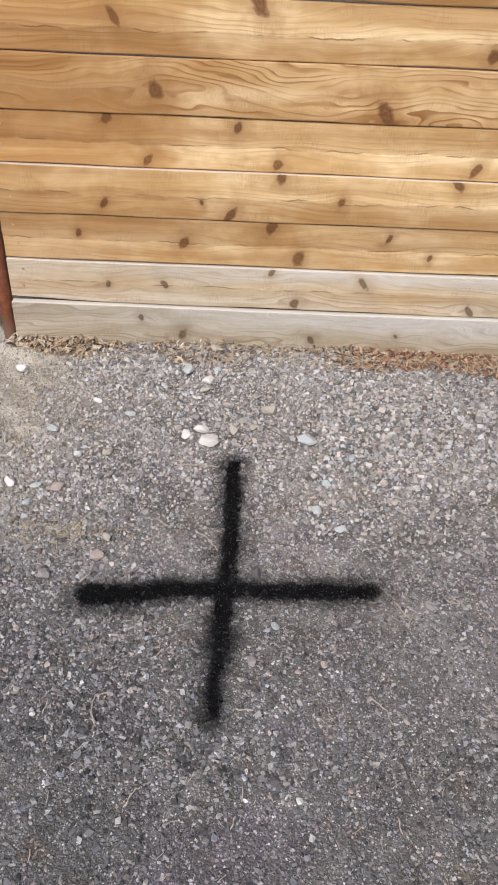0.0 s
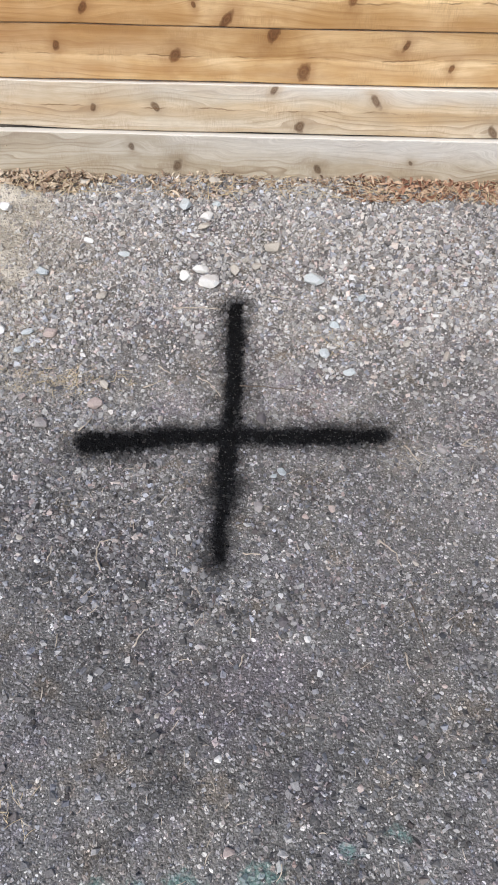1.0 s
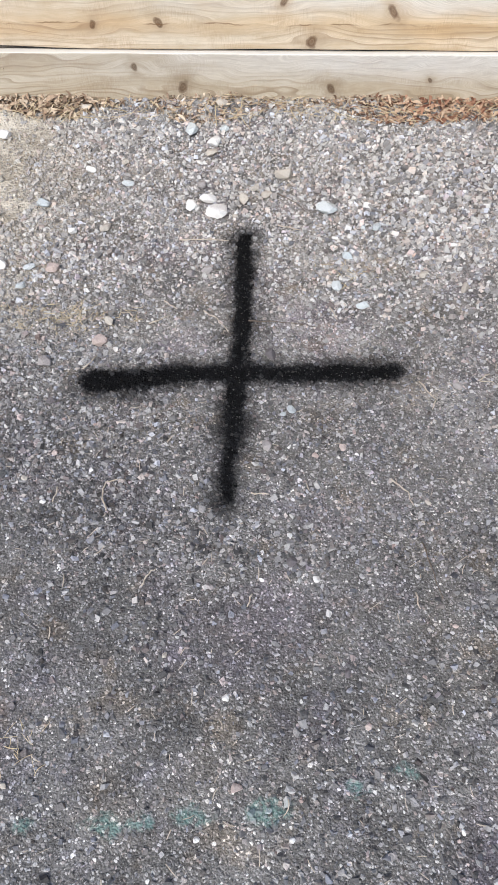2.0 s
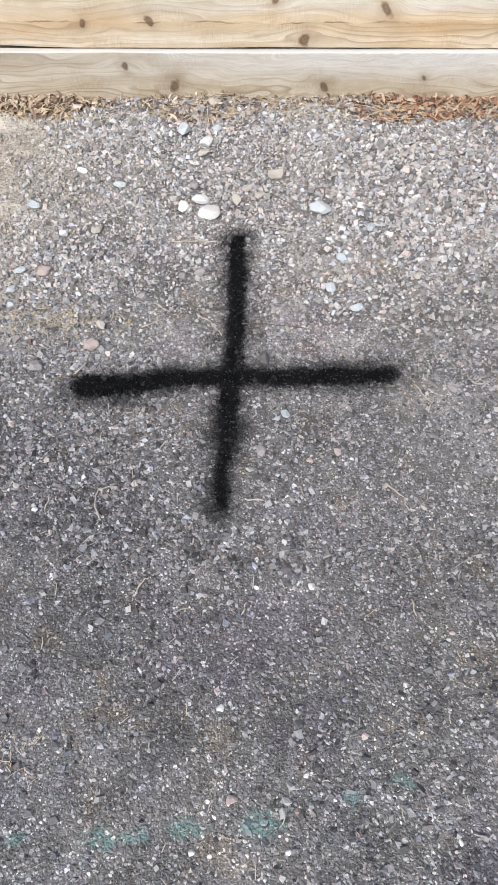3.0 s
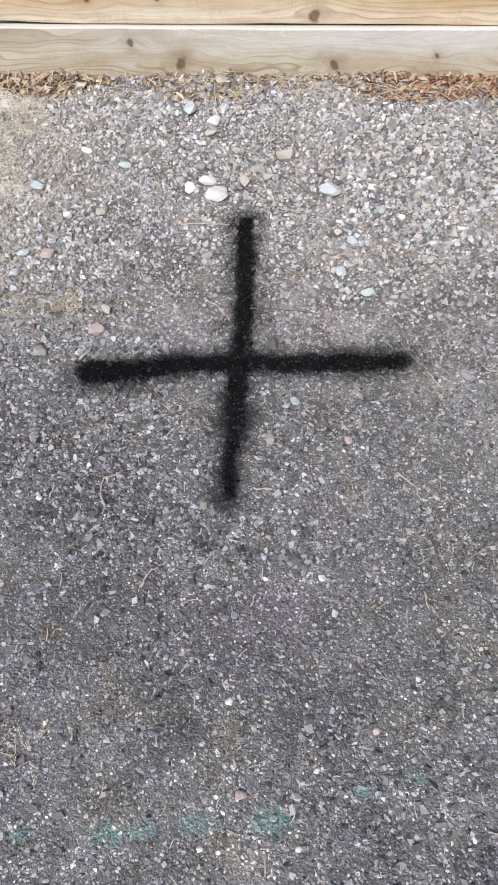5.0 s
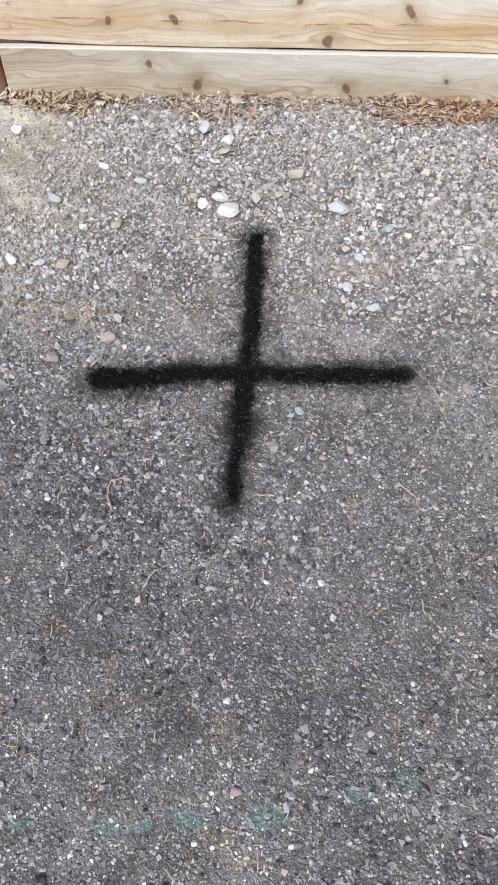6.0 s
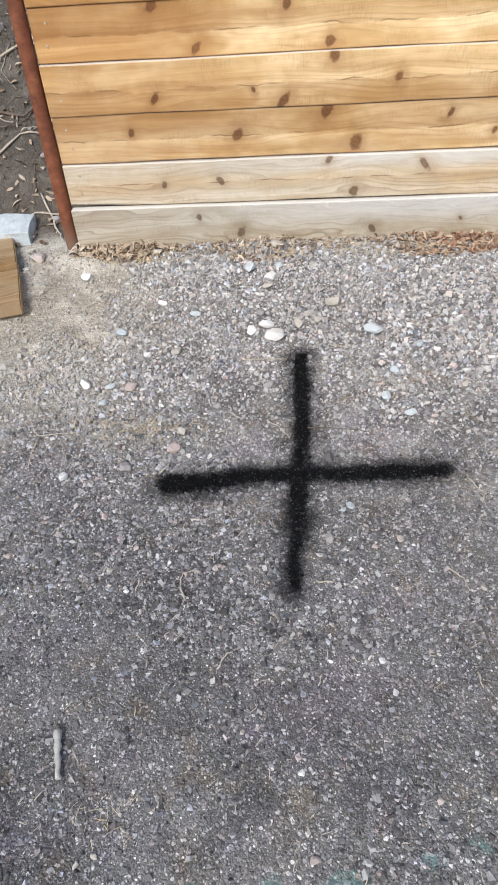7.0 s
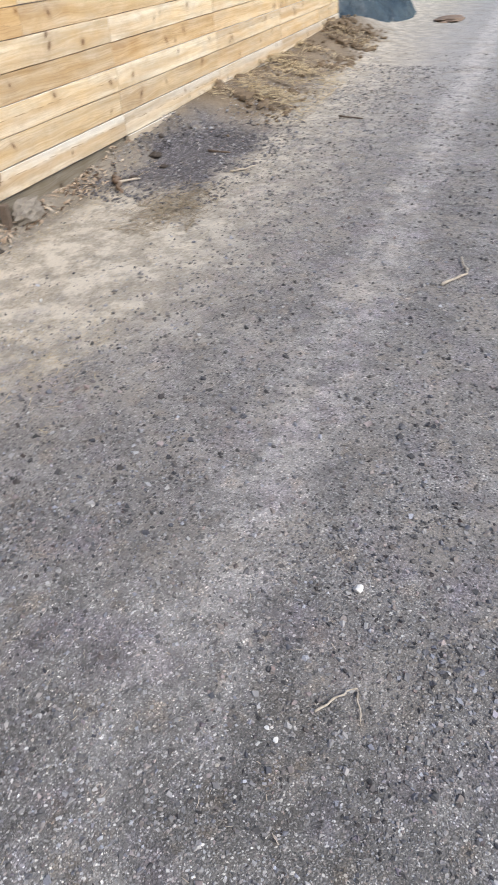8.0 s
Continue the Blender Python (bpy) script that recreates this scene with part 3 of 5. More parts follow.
def mesh_object(name, co, faces, material, smooth=False):
    """A mesh from arrays: faces all of one size."""
    me = bpy.data.meshes.new(name)
    n, k = faces.shape
    me.vertices.add(len(co))
    me.vertices.foreach_set("co", np.ascontiguousarray(co, dtype=np.float32).ravel())
    me.loops.add(n * k)
    me.loops.foreach_set("vertex_index", np.ascontiguousarray(faces, dtype=np.int32).ravel())
    me.polygons.add(n)
    me.polygons.foreach_set("loop_start", np.arange(0, n * k, k, dtype=np.int32))
    me.polygons.foreach_set("use_smooth", np.full(n, smooth, dtype=bool))
    me.update(calc_edges=True)
    me.validate()
    me.materials.append(material)
    return new(name, me)


def part(name, bm, material, parent, label=""):
    """A bmesh as one mesh object under a thing or a part."""
    me = bpy.data.meshes.new(name)
    bm.to_mesh(me)
    bm.free()
    me.materials.append(material)
    ob = new(name, me)
    ob.parent = parent
    return tagged(ob, label) if label else ob


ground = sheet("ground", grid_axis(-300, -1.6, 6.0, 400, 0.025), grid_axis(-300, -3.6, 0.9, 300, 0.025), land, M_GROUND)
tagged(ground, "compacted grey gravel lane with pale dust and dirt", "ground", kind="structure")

road = sheet("road", np.linspace(24.5, 33.0, 18), np.linspace(-60, 60, 61), lambda x, y: land(x, y) + 0.03, M_ROAD)
tagged(road, "pale grey asphalt street crossing beyond the lane", "road", kind="structure")


# ---------------------------------------------------------------- the fence
SEAMS = [-0.20, 0.100, 0.281, 0.464, 0.649, 0.834, 1.021, 1.205, 1.389, 1.573]
JOINTS = [0.0, 2.465, 4.915, 7.37, 9.76, 12.24, 14.40, 15.79]
FRONT = [-0.022, -0.003, 0.006, -0.003, 0.007, 0.000, 0.005, -0.002, 0.0]
GREY = [0.95, 0.70, 0.16, 0.1, 0.05, 0.0, 0.0, 0.05, 0.05]
TONE = [0.79, 1.07, 1.04, 1.08, 1.14, 1.14, 1.12, 0.95, 0.95]
# boards past the first bay: greying, tone, yellowness
LATER = [(1.0, 1.12, 0.6), (0.5, 1.06, 0.8), (0.12, 1.06, 0.65), (0.22, 1.18, 0.95), (0.02, 1.06, 0.5), (0.2, 1.15, 0.85), (0.05, 1.05, 0.5), (0.1, 1.1, 0.7), (0.1, 1.1, 0.7)]
# boards whose two halves differ along the heart: height share of the torn line, tone above, tone below
SPLIT = {1: (0.50, 1.08, 0.95), 2: (0.47, 0.86, 1.08), 3: (0.46, 1.08, 0.84), 4: (0.46, 0.88, 1.18), 5: (0.9, 1.0, 0.97), 6: (0.42, 1.10, 0.86)}
CUP = [0.85, 0.5, 0.15, 0.12, 0.1, 0.85, 0.3, 0.3, 0.3]
# knots of the first two bays: along the fence, height, radius
KNOT_LOW = [(0.30, 0.393, 0.013), (0.71, 0.367, 0.021), (1.05, 0.442, 0.022), (1.16, 0.321, 0.026), (1.51, 0.413, 0.014), (1.68, 0.344, 0.012),
            (0.40, 0.180, 0.011), (0.63, 0.186, 0.013), (1.06, 0.258, 0.014), (1.43, 0.226, 0.017), (1.16, 0.129, 0.020), (1.88, 0.122, 0.018),
            (0.53, 0.050, 0.014), (0.70, -0.022, 0.018), (1.24, -0.026, 0.017), (1.59, 0.009, 0.008), (2.41, 0.336, 0.017), (2.43, 0.198, 0.015),
            (2.88, 0.322, 0.018), (3.835, 0.338, 0.016), (2.19, 0.20, 0.010), (2.17, 0.428, 0.024), (1.86, 0.385, 0.009)]
KNOT_HIGH = [(0.49, 1.130, 0.019), (0.97, 1.190, 0.026), (1.77, 1.057, 0.022), (0.62, 0.916, 0.030), (1.43, 0.865, 0.033), (0.44, 0.817, 0.021),
             (0.91, 0.798, 0.019), (0.58, 0.674, 0.016), (1.06, 0.676, 0.018), (1.79, 0.686, 0.018), (0.41, 0.516, 0.015), (0.78, 0.529, 0.009),
             (0.89, 0.486, 0.022), (1.31, 0.551, 0.016), (1.08, 0.634, 0.020), (1.73, 0.638, 0.019), (3.265, 0.680, 0.020), (3.52, 0.492, 0.022)]
KNOT_MORE = [(2.93, 0.625, 0.016), (3.12, 0.542, 0.012), (4.03, 0.608, 0.015), (4.32, 0.500, 0.018), (2.29, 0.540, 0.017), (2.09, 0.573, 0.012),
             (1.91, 0.569, 0.011), (2.14, 0.566, 0.009), (4.13, 0.700, 0.018), (4.81, 0.504, 0.013), (5.59, 0.678, 0.016), (6.41, 1.000, 0.018)]
rng = random.Random(11)


def board(x0, x1, row, parent):
    """One rough-sawn board with eased, slightly wavy edges."""
    lo, hi = SEAMS[row], SEAMS[row + 1]
    gap = 0.004 if row != 1 else 0.011
    length, high, thick = x1 - x0 - 0.004, hi - lo - gap, 0.038
    r = 0.004
    ring = []
    for cy, cz, a0 in ((r, high - r, 90), (r, r, 180), (thick - r, r, 270), (thick - r, high - r, 0)):
        for k in range(3):
            a = radians(a0 + 45 * k)
            ring.append((cy + r * math.cos(a), cz + r * math.sin(a)))
    n = max(6, int(length / 0.12))
    bm = bmesh.new()
    rows = []
    for k in range(n + 1):
        px = length * k / n
        low = 0.0022 * math.sin(px * 5.1 + row * 2 + x0) + 0.0015 * math.sin(px * 13 + row)
        top = 0.0020 * math.sin(px * 4.3 + row * 3 + x0 * 2) + 0.0012 * math.sin(px * 17 + row)
        if row == 1 and x0 == 0:
            low += 0.016 * max(0.0, 1 - px / 0.42) ** 1.4
        bow = 0.0015 * math.sin(px * 2.2 + row * 1.7 + x0)
        rows.append([bm.verts.new((px, y + bow, z + (low if z < high / 2 else top) * 0.6)) for y, z in ring])
    m = len(ring)
    for a, b in zip(rows, rows[1:]):
        for k in range(m):
            bm.faces.new((a[k], a[(k + 1) % m], b[(k + 1) % m], b[k]))
    bm.faces.new(rows[0][::-1])
    bm.faces.new(rows[-1])
    bmesh.ops.recalc_face_normals(bm, faces=bm.faces)
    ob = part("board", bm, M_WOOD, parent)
    ob.location = (x0 + 0.002, FRONT[row] + (rng.random() - 0.5) * 0.004 * (x0 > 0), lo + gap / 2)
    shift, other = rng.random() - 0.5, rng.random() - 0.5
    if x0 > 2:
        grey, tone, honey = LATER[row]
        grey = (0.72 if row == 1 and x0 > 4 else grey + 0.36 * (x0 > 4)) + 0.12 * shift
        tone, honey, cup = tone * (1 + 0.10 * other + 0.12 * (row == 1 and x0 > 4)), honey + 0.2 * shift + 0.25 * (x0 > 4), 0.04 if row % 2 else 0.14
    else:
        grey, tone, honey, cup = GREY[row] + 0.2 * shift * (x0 > 0), TONE[row] * (1 + 0.06 * other), 0.28, CUP[row]
    ob["weather"] = (grey, tone, cup)
    cut, above, below = SPLIT.get(row, (0.5, 1.0, 1.0)) if x0 < 2 else (rng.uniform(0.3, 0.7), rng.uniform(0.86, 1.1), rng.uniform(0.86, 1.1))
    ob["split"] = (cut * high, above, below)
    found = [(kx - x0, kz - lo, kr) for kx, kz, kr in KNOT_LOW + KNOT_HIGH + KNOT_MORE if x0 <= kx < x1 and lo <= kz < hi]
    want = (4 if x0 < 4 else 3) if x0 > 2 else 0
    while len(found) < min(want, KNOTS):
        found.append((rng.uniform(0.1, length), rng.uniform(0.02, high - 0.02), rng.uniform(0.008, 0.021)))
    for k in range(KNOTS):
        ob["knot_%d" % k] = tuple(float(q) for q in found[k]) if k < len(found) else (0.0, 0.0, 0.0)
    ob["paint"] = (99.0, 98.0, 0.0)
    ob["silver"] = ((0.17, 0.28, 0.55), (0.085, 0.165, 0.45))[row] if row < 2 else (0.0, 0.1, 0.0)
    # yellowness, strength of the painted top-edge light, browning of the left end
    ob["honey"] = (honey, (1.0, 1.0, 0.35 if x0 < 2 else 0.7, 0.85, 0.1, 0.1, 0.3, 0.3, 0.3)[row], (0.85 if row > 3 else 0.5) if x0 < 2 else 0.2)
    return ob


fence = new("fence")
tagged(fence, "horizontal rough-sawn cedar board fence, greyed at the bottom", "fence")
screw_mesh = None


def screw(parent, px, pz):
    global screw_mesh
    if screw_mesh is None:
        bm = bmesh.new()
        bmesh.ops.create_cone(bm, cap_ends=True, segments=8, radius1=0.0055, radius2=0.0045, depth=0.003)
        bmesh.ops.rotate(bm, verts=bm.verts, matrix=Matrix.Rotation(radians(90), 3, "X"))
        screw_mesh = bpy.data.meshes.new("screw")
        bm.to_mesh(screw_mesh)
        bm.free()
        screw_mesh.materials.append(M_SCREW)
    ob = new("screw", screw_mesh)
    ob.parent = parent
    ob.location = (px, -0.001, pz)


PAINTED = {4: (4.20, 5.10, 0.0), 5: (3.83, 5.17, 0.0), 6: (3.63, 5.19, 0.0), 7: (3.6, 5.2, 0.0)}
for row in range(9):
    ends = list(JOINTS)
    if row >= 6:
        ends = [0.0, 2.465 / 2 + 0.0, 3.66, 6.14, 8.56, 11.0, 13.3, 15.79]
        ends[1] = 1.9 if row == 6 else 1.23
        if row == 6:
            ends = [0.0, 3.63, 6.14, 8.56, 11.0, 13.3, 15.79]
    for a, b in zip(ends, ends[1:]):
        if row == 0 and abs(a - 4.915) < 0.01:
            continue
        wide = 0.011 if (row == 1 and abs(b - 4.915) < 0.01) or (row == 6 and abs(b - 3.63) < 0.01) else 0.0
        ob = board(a, b - wide, row, fence)
        if row in PAINTED:
            p0, p1, pz = PAINTED[row]
            if b > p0 and a < p1:
                ob["paint"] = (p0 - a, p1 - a, pz - 0.05)
        if a == 0.0:
            h = SEAMS[row + 1] - SEAMS[row]
            for pz in ((h * 0.32, h * 0.72) if row else (h - 0.06,)):
                screw(ob, 0.045 + rng.random() * 0.02, pz)

# the set-back kickboard of the third bay, stained by soil
kick = board(4.93, 7.36, 0, fence)
kick.location.y = 0.030
kick["weather"] = (1.0, 0.40, 0.3)
kick["silver"] = (0.0, 0.1, 0.0)
kick.scale = (1, 1, 0.985)


def post(x, y, parent, top=1.75):
    """Rusty steel pipe post."""
    bm = bmesh.new()
    rings = []
    for z in (-0.45, -0.1, 0.0, 0.3, 0.62, 0.66, 1.0, 1.4, top):
        dent = 0.0015 * math.sin(z * 9)
        rings.append([bm.verts.new(((0.029 + dent) * math.cos(a), (0.029 - dent) * math.sin(a), z)) for a in [k * math.tau / 20 for k in range(20)]])
    for a, b in zip(rings, rings[1:]):
        for k in range(20):
            f = bm.faces.new((a[k], a[(k + 1) % 20], b[(k + 1) % 20], b[k]))
            f.smooth = True
    bm.faces.new(rings[-1])
    ob = part("post", bm, M_RUST, parent, "rusty round steel post")
    ob.location = (x, y, 0)
    return ob


post(-0.032, 0.008, fence)
for px in JOINTS[1:]:
    post(px, 0.072, fence)


# ---------------------------------------------------------------- stones
def stone_mesh(seed, flat, sub=2):
    r = random.Random(seed)
    bm = bmesh.new()
    bmesh.ops.create_icosphere(bm, subdivisions=sub, radius=1.0)
    off = Vector((r.uniform(0, 50), r.uniform(0, 50), r.uniform(0, 50)))
    cuts = [Vector((r.gauss(0, 1), r.gauss(0, 1), r.gauss(0, 1))).normalized() for _ in range(11)]
    for v in bm.verts:
        d = v.co.normalized()
        k = 1 + 0.28 * noise.noise(d * 1.1 + off) + 0.10 * noise.noise(d * 2.9 + off)
        for c in cuts:
            k = min(k, 0.62 / max(0.05, d.dot(c))) if d.dot(c) > 0.5 else k
        v.co = Vector((d.x * k, d.y * k * (0.68 + 0.06 * (seed % 5)), d.z * k * flat))
    me = bpy.data.meshes.new("stone")
    bm.to_mesh(me)
    bm.free()
    return me


STONES = {}


def stone(x, y, size, material, label, turn=0.0, group="loose stones on the gravel", sink=0.25, shape=0):
    """One loose pebble resting in the gravel; size is its length."""
    key = (material.name, shape)
    if key not in STONES:
        STONES[key] = stone_mesh(shape * 13 + len(STONES), (0.55, 0.68, 0.5, 0.75, 0.6)[shape % 5], 3)
        STONES[key].materials.append(material)
    ob = new("stone", STONES[key])
    r = size * 0.60
    ob.matrix_world = pose(x, y, land_at(x, y) + r * (0.5 - sink) + 0.006 * (size > 0.03), (turn * 7) % 17 - 8, (turn * 3) % 13 - 6, turn) @ Matrix.Diagonal((r, r, r, 1))
    return tagged(ob, label, "stone", group)


WHITES = [(0.814, -0.549, 0.055), (0.769, -0.586, 0.045), (0.859, -0.620, 0.069), (0.392, -0.715, 0.035), (1.281, -0.718, 0.025), (0.404, -0.400, 0.038),
          (0.826, -0.238, 0.051), (0.775, -0.338, 0.019), (0.808, -0.446, 0.021), (0.063, -0.195, 0.056), (0.192, -0.872, 0.048), (0.946, -2.165, 0.018),
          (1.083, -1.781, 0.016), (0.479, -1.710, 0.016), (0.900, -2.428, 0.015), (1.409, -2.401, 0.013), (1.083, -2.425, 0.012), (0.217, -1.300, 0.032),
          (2.138, -1.094, 0.034), (2.801, -3.004, 0.040), (2.274, -1.613, 0.018), (2.855, -1.463, 0.022)]
CREAMS = [(0.495, -0.690, 0.039), (1.074, -0.415, 0.060), (0.522, -0.352, 0.031), (0.818, -0.300, 0.039), (0.562, -1.108, 0.032), (1.495, -0.887, 0.030),
          (1.611, -0.953, 0.036), (0.844, -0.050, 0.052), (0.342, -0.060, 0.045), (0.937, -0.548, 0.044), (1.011, -0.515, 0.037), (0.976, -0.484, 0.033), (3.557, -0.258, 0.055)]
PINKS = [(0.360, -0.887, 0.048), (0.545, -1.183, 0.047), (1.219, -1.528, 0.023), (0.972, -2.336, 0.024), (1.241, -2.213, 0.017), (1.448, -1.997, 0.015), (-0.169, -0.060, 0.060)]
GREYS = [(0.783, -0.907, 0.037), (0.836, -0.890, 0.034), (0.669, -0.987, 0.033), (0.795, -0.476, 0.037), (1.025, -1.532, 0.037), (1.183, -0.494, 0.033),
         (0.791, -0.698, 0.021), (0.680, -0.314, 0.027), (1.348, -1.772, 0.016), (1.464, -2.187, 0.016), (0.405, -1.267, 0.049), (1.542, -1.324, 0.028)]
DUSKIES = [(1.030, -1.228, 0.039), (1.085, -1.850, 0.029), (1.203, -2.107, 0.021), (0.440, -1.395, 0.024)]
BLUES = [(1.215, -0.589, 0.069), (0.736, -0.176, 0.060), (1.268, -0.809, 0.038), (1.367, -0.675, 0.032), (1.229, -0.947, 0.037), (0.849, -0.392, 0.023),
         (0.272, -0.966, 0.033), (1.303, -1.033, 0.039), (0.284, -0.886, 0.031), (0.270, -0.578, 0.044), (1.090, -1.415, 0.029), (1.065, -1.426, 0.018),
         (1.326, -0.672, 0.025), (0.541, -0.469, 0.034), (0.860, -0.157, 0.032)]
TURNED = {(0.736, -0.176): 105, (0.769, -0.586): 70, (0.795, -0.476): 20, (1.025, -1.532): 80, (1.303, -1.033): 4, (0.270, -0.578): 3, (0.405, -1.267): 160}
k = 0
for rows, mat, text in ((WHITES, M_WHITE, "small white quartz pebble on the gravel"), (CREAMS, M_CREAM, "small cream pebble half sunk in gravel"),
                        (PINKS, M_PINK, "rounded pinkish-brown pebble on the gravel"), (GREYS, M_GREY, "flat grey pebble pressed into the gravel"),
                        (BLUES, M_BLUE, "pale blue-grey pebble on the gravel"), (DUSKIES, M_DUSKY, "smooth dark mauve pebble on the gravel")):
    for x, y, s in rows:
        stone(x, y, s, mat, text, turn=TURNED.get((x, y), (k * 67) % 360 if s < 0.05 else 8), shape=k % 5)
        k += 1
more = random.Random(4)
for _ in range(150):
    x, y = more.uniform(-0.5, 2.6), -more.random() ** 1.7 * 2.9 - 0.1
    if abs(x - 0.94) < 0.09 and -1.8 < y < -0.65 or abs(y + 1.3) < 0.1 and 0.45 < x < 1.45:
        continue
    mat, text = more.choice(((M_WHITE, "small white quartz pebble on the gravel"), (M_CREAM, "small cream pebble half sunk in gravel"), (M_CREAM, "small cream pebble half sunk in gravel"),
                             (M_PINK, "rounded pinkish-brown pebble on the gravel"), (M_GREY, "flat grey pebble pressed into the gravel"), (M_GREY, "flat grey pebble pressed into the gravel")))
    stone(x, y, more.uniform(0.011, 0.020), mat, text, turn=more.uniform(0, 360), shape=more.randrange(5))
bm = bmesh.new()
bmesh.ops.create_cube(bm, size=1.0)
bmesh.ops.subdivide_edges(bm, edges=bm.edges[:], cuts=3, use_grid_fill=True)
for v in bm.verts:
    p = v.co.copy()
    v.co = Vector((p.x * (0.15 + 0.04 * p.y), p.y * 0.13, p.z * 0.09 + p.y * 0.02)) + 0.010 * Vector(noise.noise_vector(p * 3.1))
bmesh.ops.bevel(bm, geom=bm.edges[:], offset=0.002, segments=1, affect="EDGES")
me = bpy.data.meshes.new("rock")
bm.to_mesh(me)
bm.free()
me.materials.append(M_BLUE)
rock = new("rock", me)
rock.matrix_world = pose(-0.32, 0.13, land_at(-0.32, 0.13) + 0.032, 4, 3, 8)
tagged(rock, "blocky pale blue-grey rock beside the fence post", "rock")
for k in range(46):
    x, y = more.uniform(-1.2, -0.09), 0.08 + 1.3 * more.random() ** 1.3
    if abs(x + 0.30) < 0.14 and y < 0.26:
        continue
    stone(x, y, more.uniform(0.02, 0.06), more.choice((M_GREY, M_CREAM, M_GREY)), "rough rubble stone on the soil bank", turn=more.uniform(0, 360), group="rubble on the bank", shape=more.randrange(5))


# gravel: thousands of crushed stones, joined
def icosa():
    bm = bmesh.new()
    bmesh.ops.create_icosphere(bm, subdivisions=1, radius=1.0)
    bm.verts.ensure_lookup_table()
    co = np.array([v.co[:] for v in bm.verts])
    tri = np.array([[v.index for v in f.verts] for f in bm.faces])
    bm.free()
    return co, tri


ICO, TRI = icosa()


def scatter(name, x, y, r, material, seed, lift=0.25, flat=0.65):
    """Stones of radius r at x, y as one joined mesh."""
    rs = np.random.RandomState(seed)
    n = len(x)
    co = ICO[None] * (1 + 0.38 * (rs.rand(n, len(ICO), 1) - 0.5))
    co = co * np.stack([np.ones(n), 0.6 + 0.35 * rs.rand(n), flat * (0.7 + 0.5 * rs.rand(n))], 1)[:, None, :]
    t = rs.normal(0, 0.35, n)
    c, s = np.cos(t)[:, None], np.sin(t)[:, None]
    cx, cz = co[:, :, 0] * c - co[:, :, 2] * s, co[:, :, 0] * s + co[:, :, 2] * c
    a = rs.rand(n) * 6.283
    c, s = np.cos(a)[:, None], np.sin(a)[:, None]
    out = np.stack([cx * c - co[:, :, 1] * s, cx * s + co[:, :, 1] * c, cz], 2) * r[:, None, None]
    out += np.stack([x, y, land(x, y) + r * lift * (0.25 + 0.75 * step(y, -1.5, -0.9))], 1)[:, None, :]
    faces = (TRI[None] + (np.arange(n) * len(ICO))[:, None, None]).reshape(-1, 3)
    return mesh_object(name, out.reshape(-1, 3), faces, material)


CORNERS = np.array([[a, b, c] for a in (-1, 1) for b in (-1, 1) for c in (-1, 1)], float)
SIDES = np.array([[0, 1, 3], [0, 3, 2], [4, 6, 7], [4, 7, 5], [0, 4, 5], [0, 5, 1], [2, 3, 7], [2, 7, 6], [0, 2, 6], [0, 6, 4], [1, 5, 7], [1, 7, 3]])


def crushed(name, x, y, r, material, seed, lift, flat=0.75, tip=0.45):
    """Sharp-edged crushed chips, r their half length, as one joined mesh; lift: how far they stand out of the ground."""
    rs = np.random.RandomState(seed)
    n = len(x)
    co = CORNERS[None] * (1 - 0.72 * rs.rand(n, 8, 3)) * np.stack([np.ones(n), 0.55 + 0.4 * rs.rand(n), flat * (0.55 + 0.6 * rs.rand(n))], 1)[:, None, :]
    co[:, :, 1] += co[:, :, 0] * rs.normal(0, 0.18, n)[:, None]
    for axis, angle in ((0, rs.normal(0, tip, n)), (1, rs.normal(0, tip, n)), (2, rs.rand(n) * 6.283)):
        i, j = ((1, 2), (2, 0), (0, 1))[axis]
        c, q = np.cos(angle)[:, None], np.sin(angle)[:, None]
        ci, cj = co[:, :, i] * c - co[:, :, j] * q, co[:, :, i] * q + co[:, :, j] * c
        co[:, :, i], co[:, :, j] = ci, cj
    out = co * (r * 1.25)[:, None, None] + np.stack([x, y, land(x, y) + r * lift], 1)[:, None, :]
    faces = (SIDES[None] + (np.arange(n) * 8)[:, None, None]).reshape(-1, 3)
    return mesh_object(name, out.reshape(-1, 3), faces, material)


def cross_distance(x, y):
    """Distance from the edge of the sprayed cross, negative inside."""
    bend = 0.948 - 0.011 * step(y, -1.15, -1.33) - 0.013 * step(y, -1.52, -1.59) + 0.006 * step(y, -1.60, -1.70)
    dv = np.hypot(x - bend, np.maximum(np.abs(y + 1.204) - 0.477, 0)) - 0.028 + 0.007 * step(y, -1.46, -1.60)
    line = -1.287 - 0.036 * step(x, 0.88, 0.58) + 0.012 * step(x, 1.22, 1.42)
    dh = np.hypot(y - line, np.maximum(np.abs(x - 0.953) - 0.411, 0)) - 0.040 + 0.009 * step(x, 0.62, 0.84)
    return np.minimum(dv, dh) + 0.016 * rough2(x, y, 14, 7) + 0.015 * rough2(x, y, 45, 8) + 0.022 * rough2(x, y, 140, 9)


rs = np.random.RandomState(7)
# loose chips towards the fence, heaped over one another
n = 136000
gx = rs.uniform(-0.75, 3.6, n)
gy = -1.85 * rs.rand(n) ** 1.30 - 0.015
gr = np.clip(rs.lognormal(math.log(0.0042), 0.44, n), 0.0019, 0.0120) * (0.78 + 0.24 * step(gy, -1.3, -0.5))
gl = 0.10 + 0.40 * step(gy, -1.5, -0.8) + 0.25 * rs.rand(n) * step(gy, -1.2, -0.4)
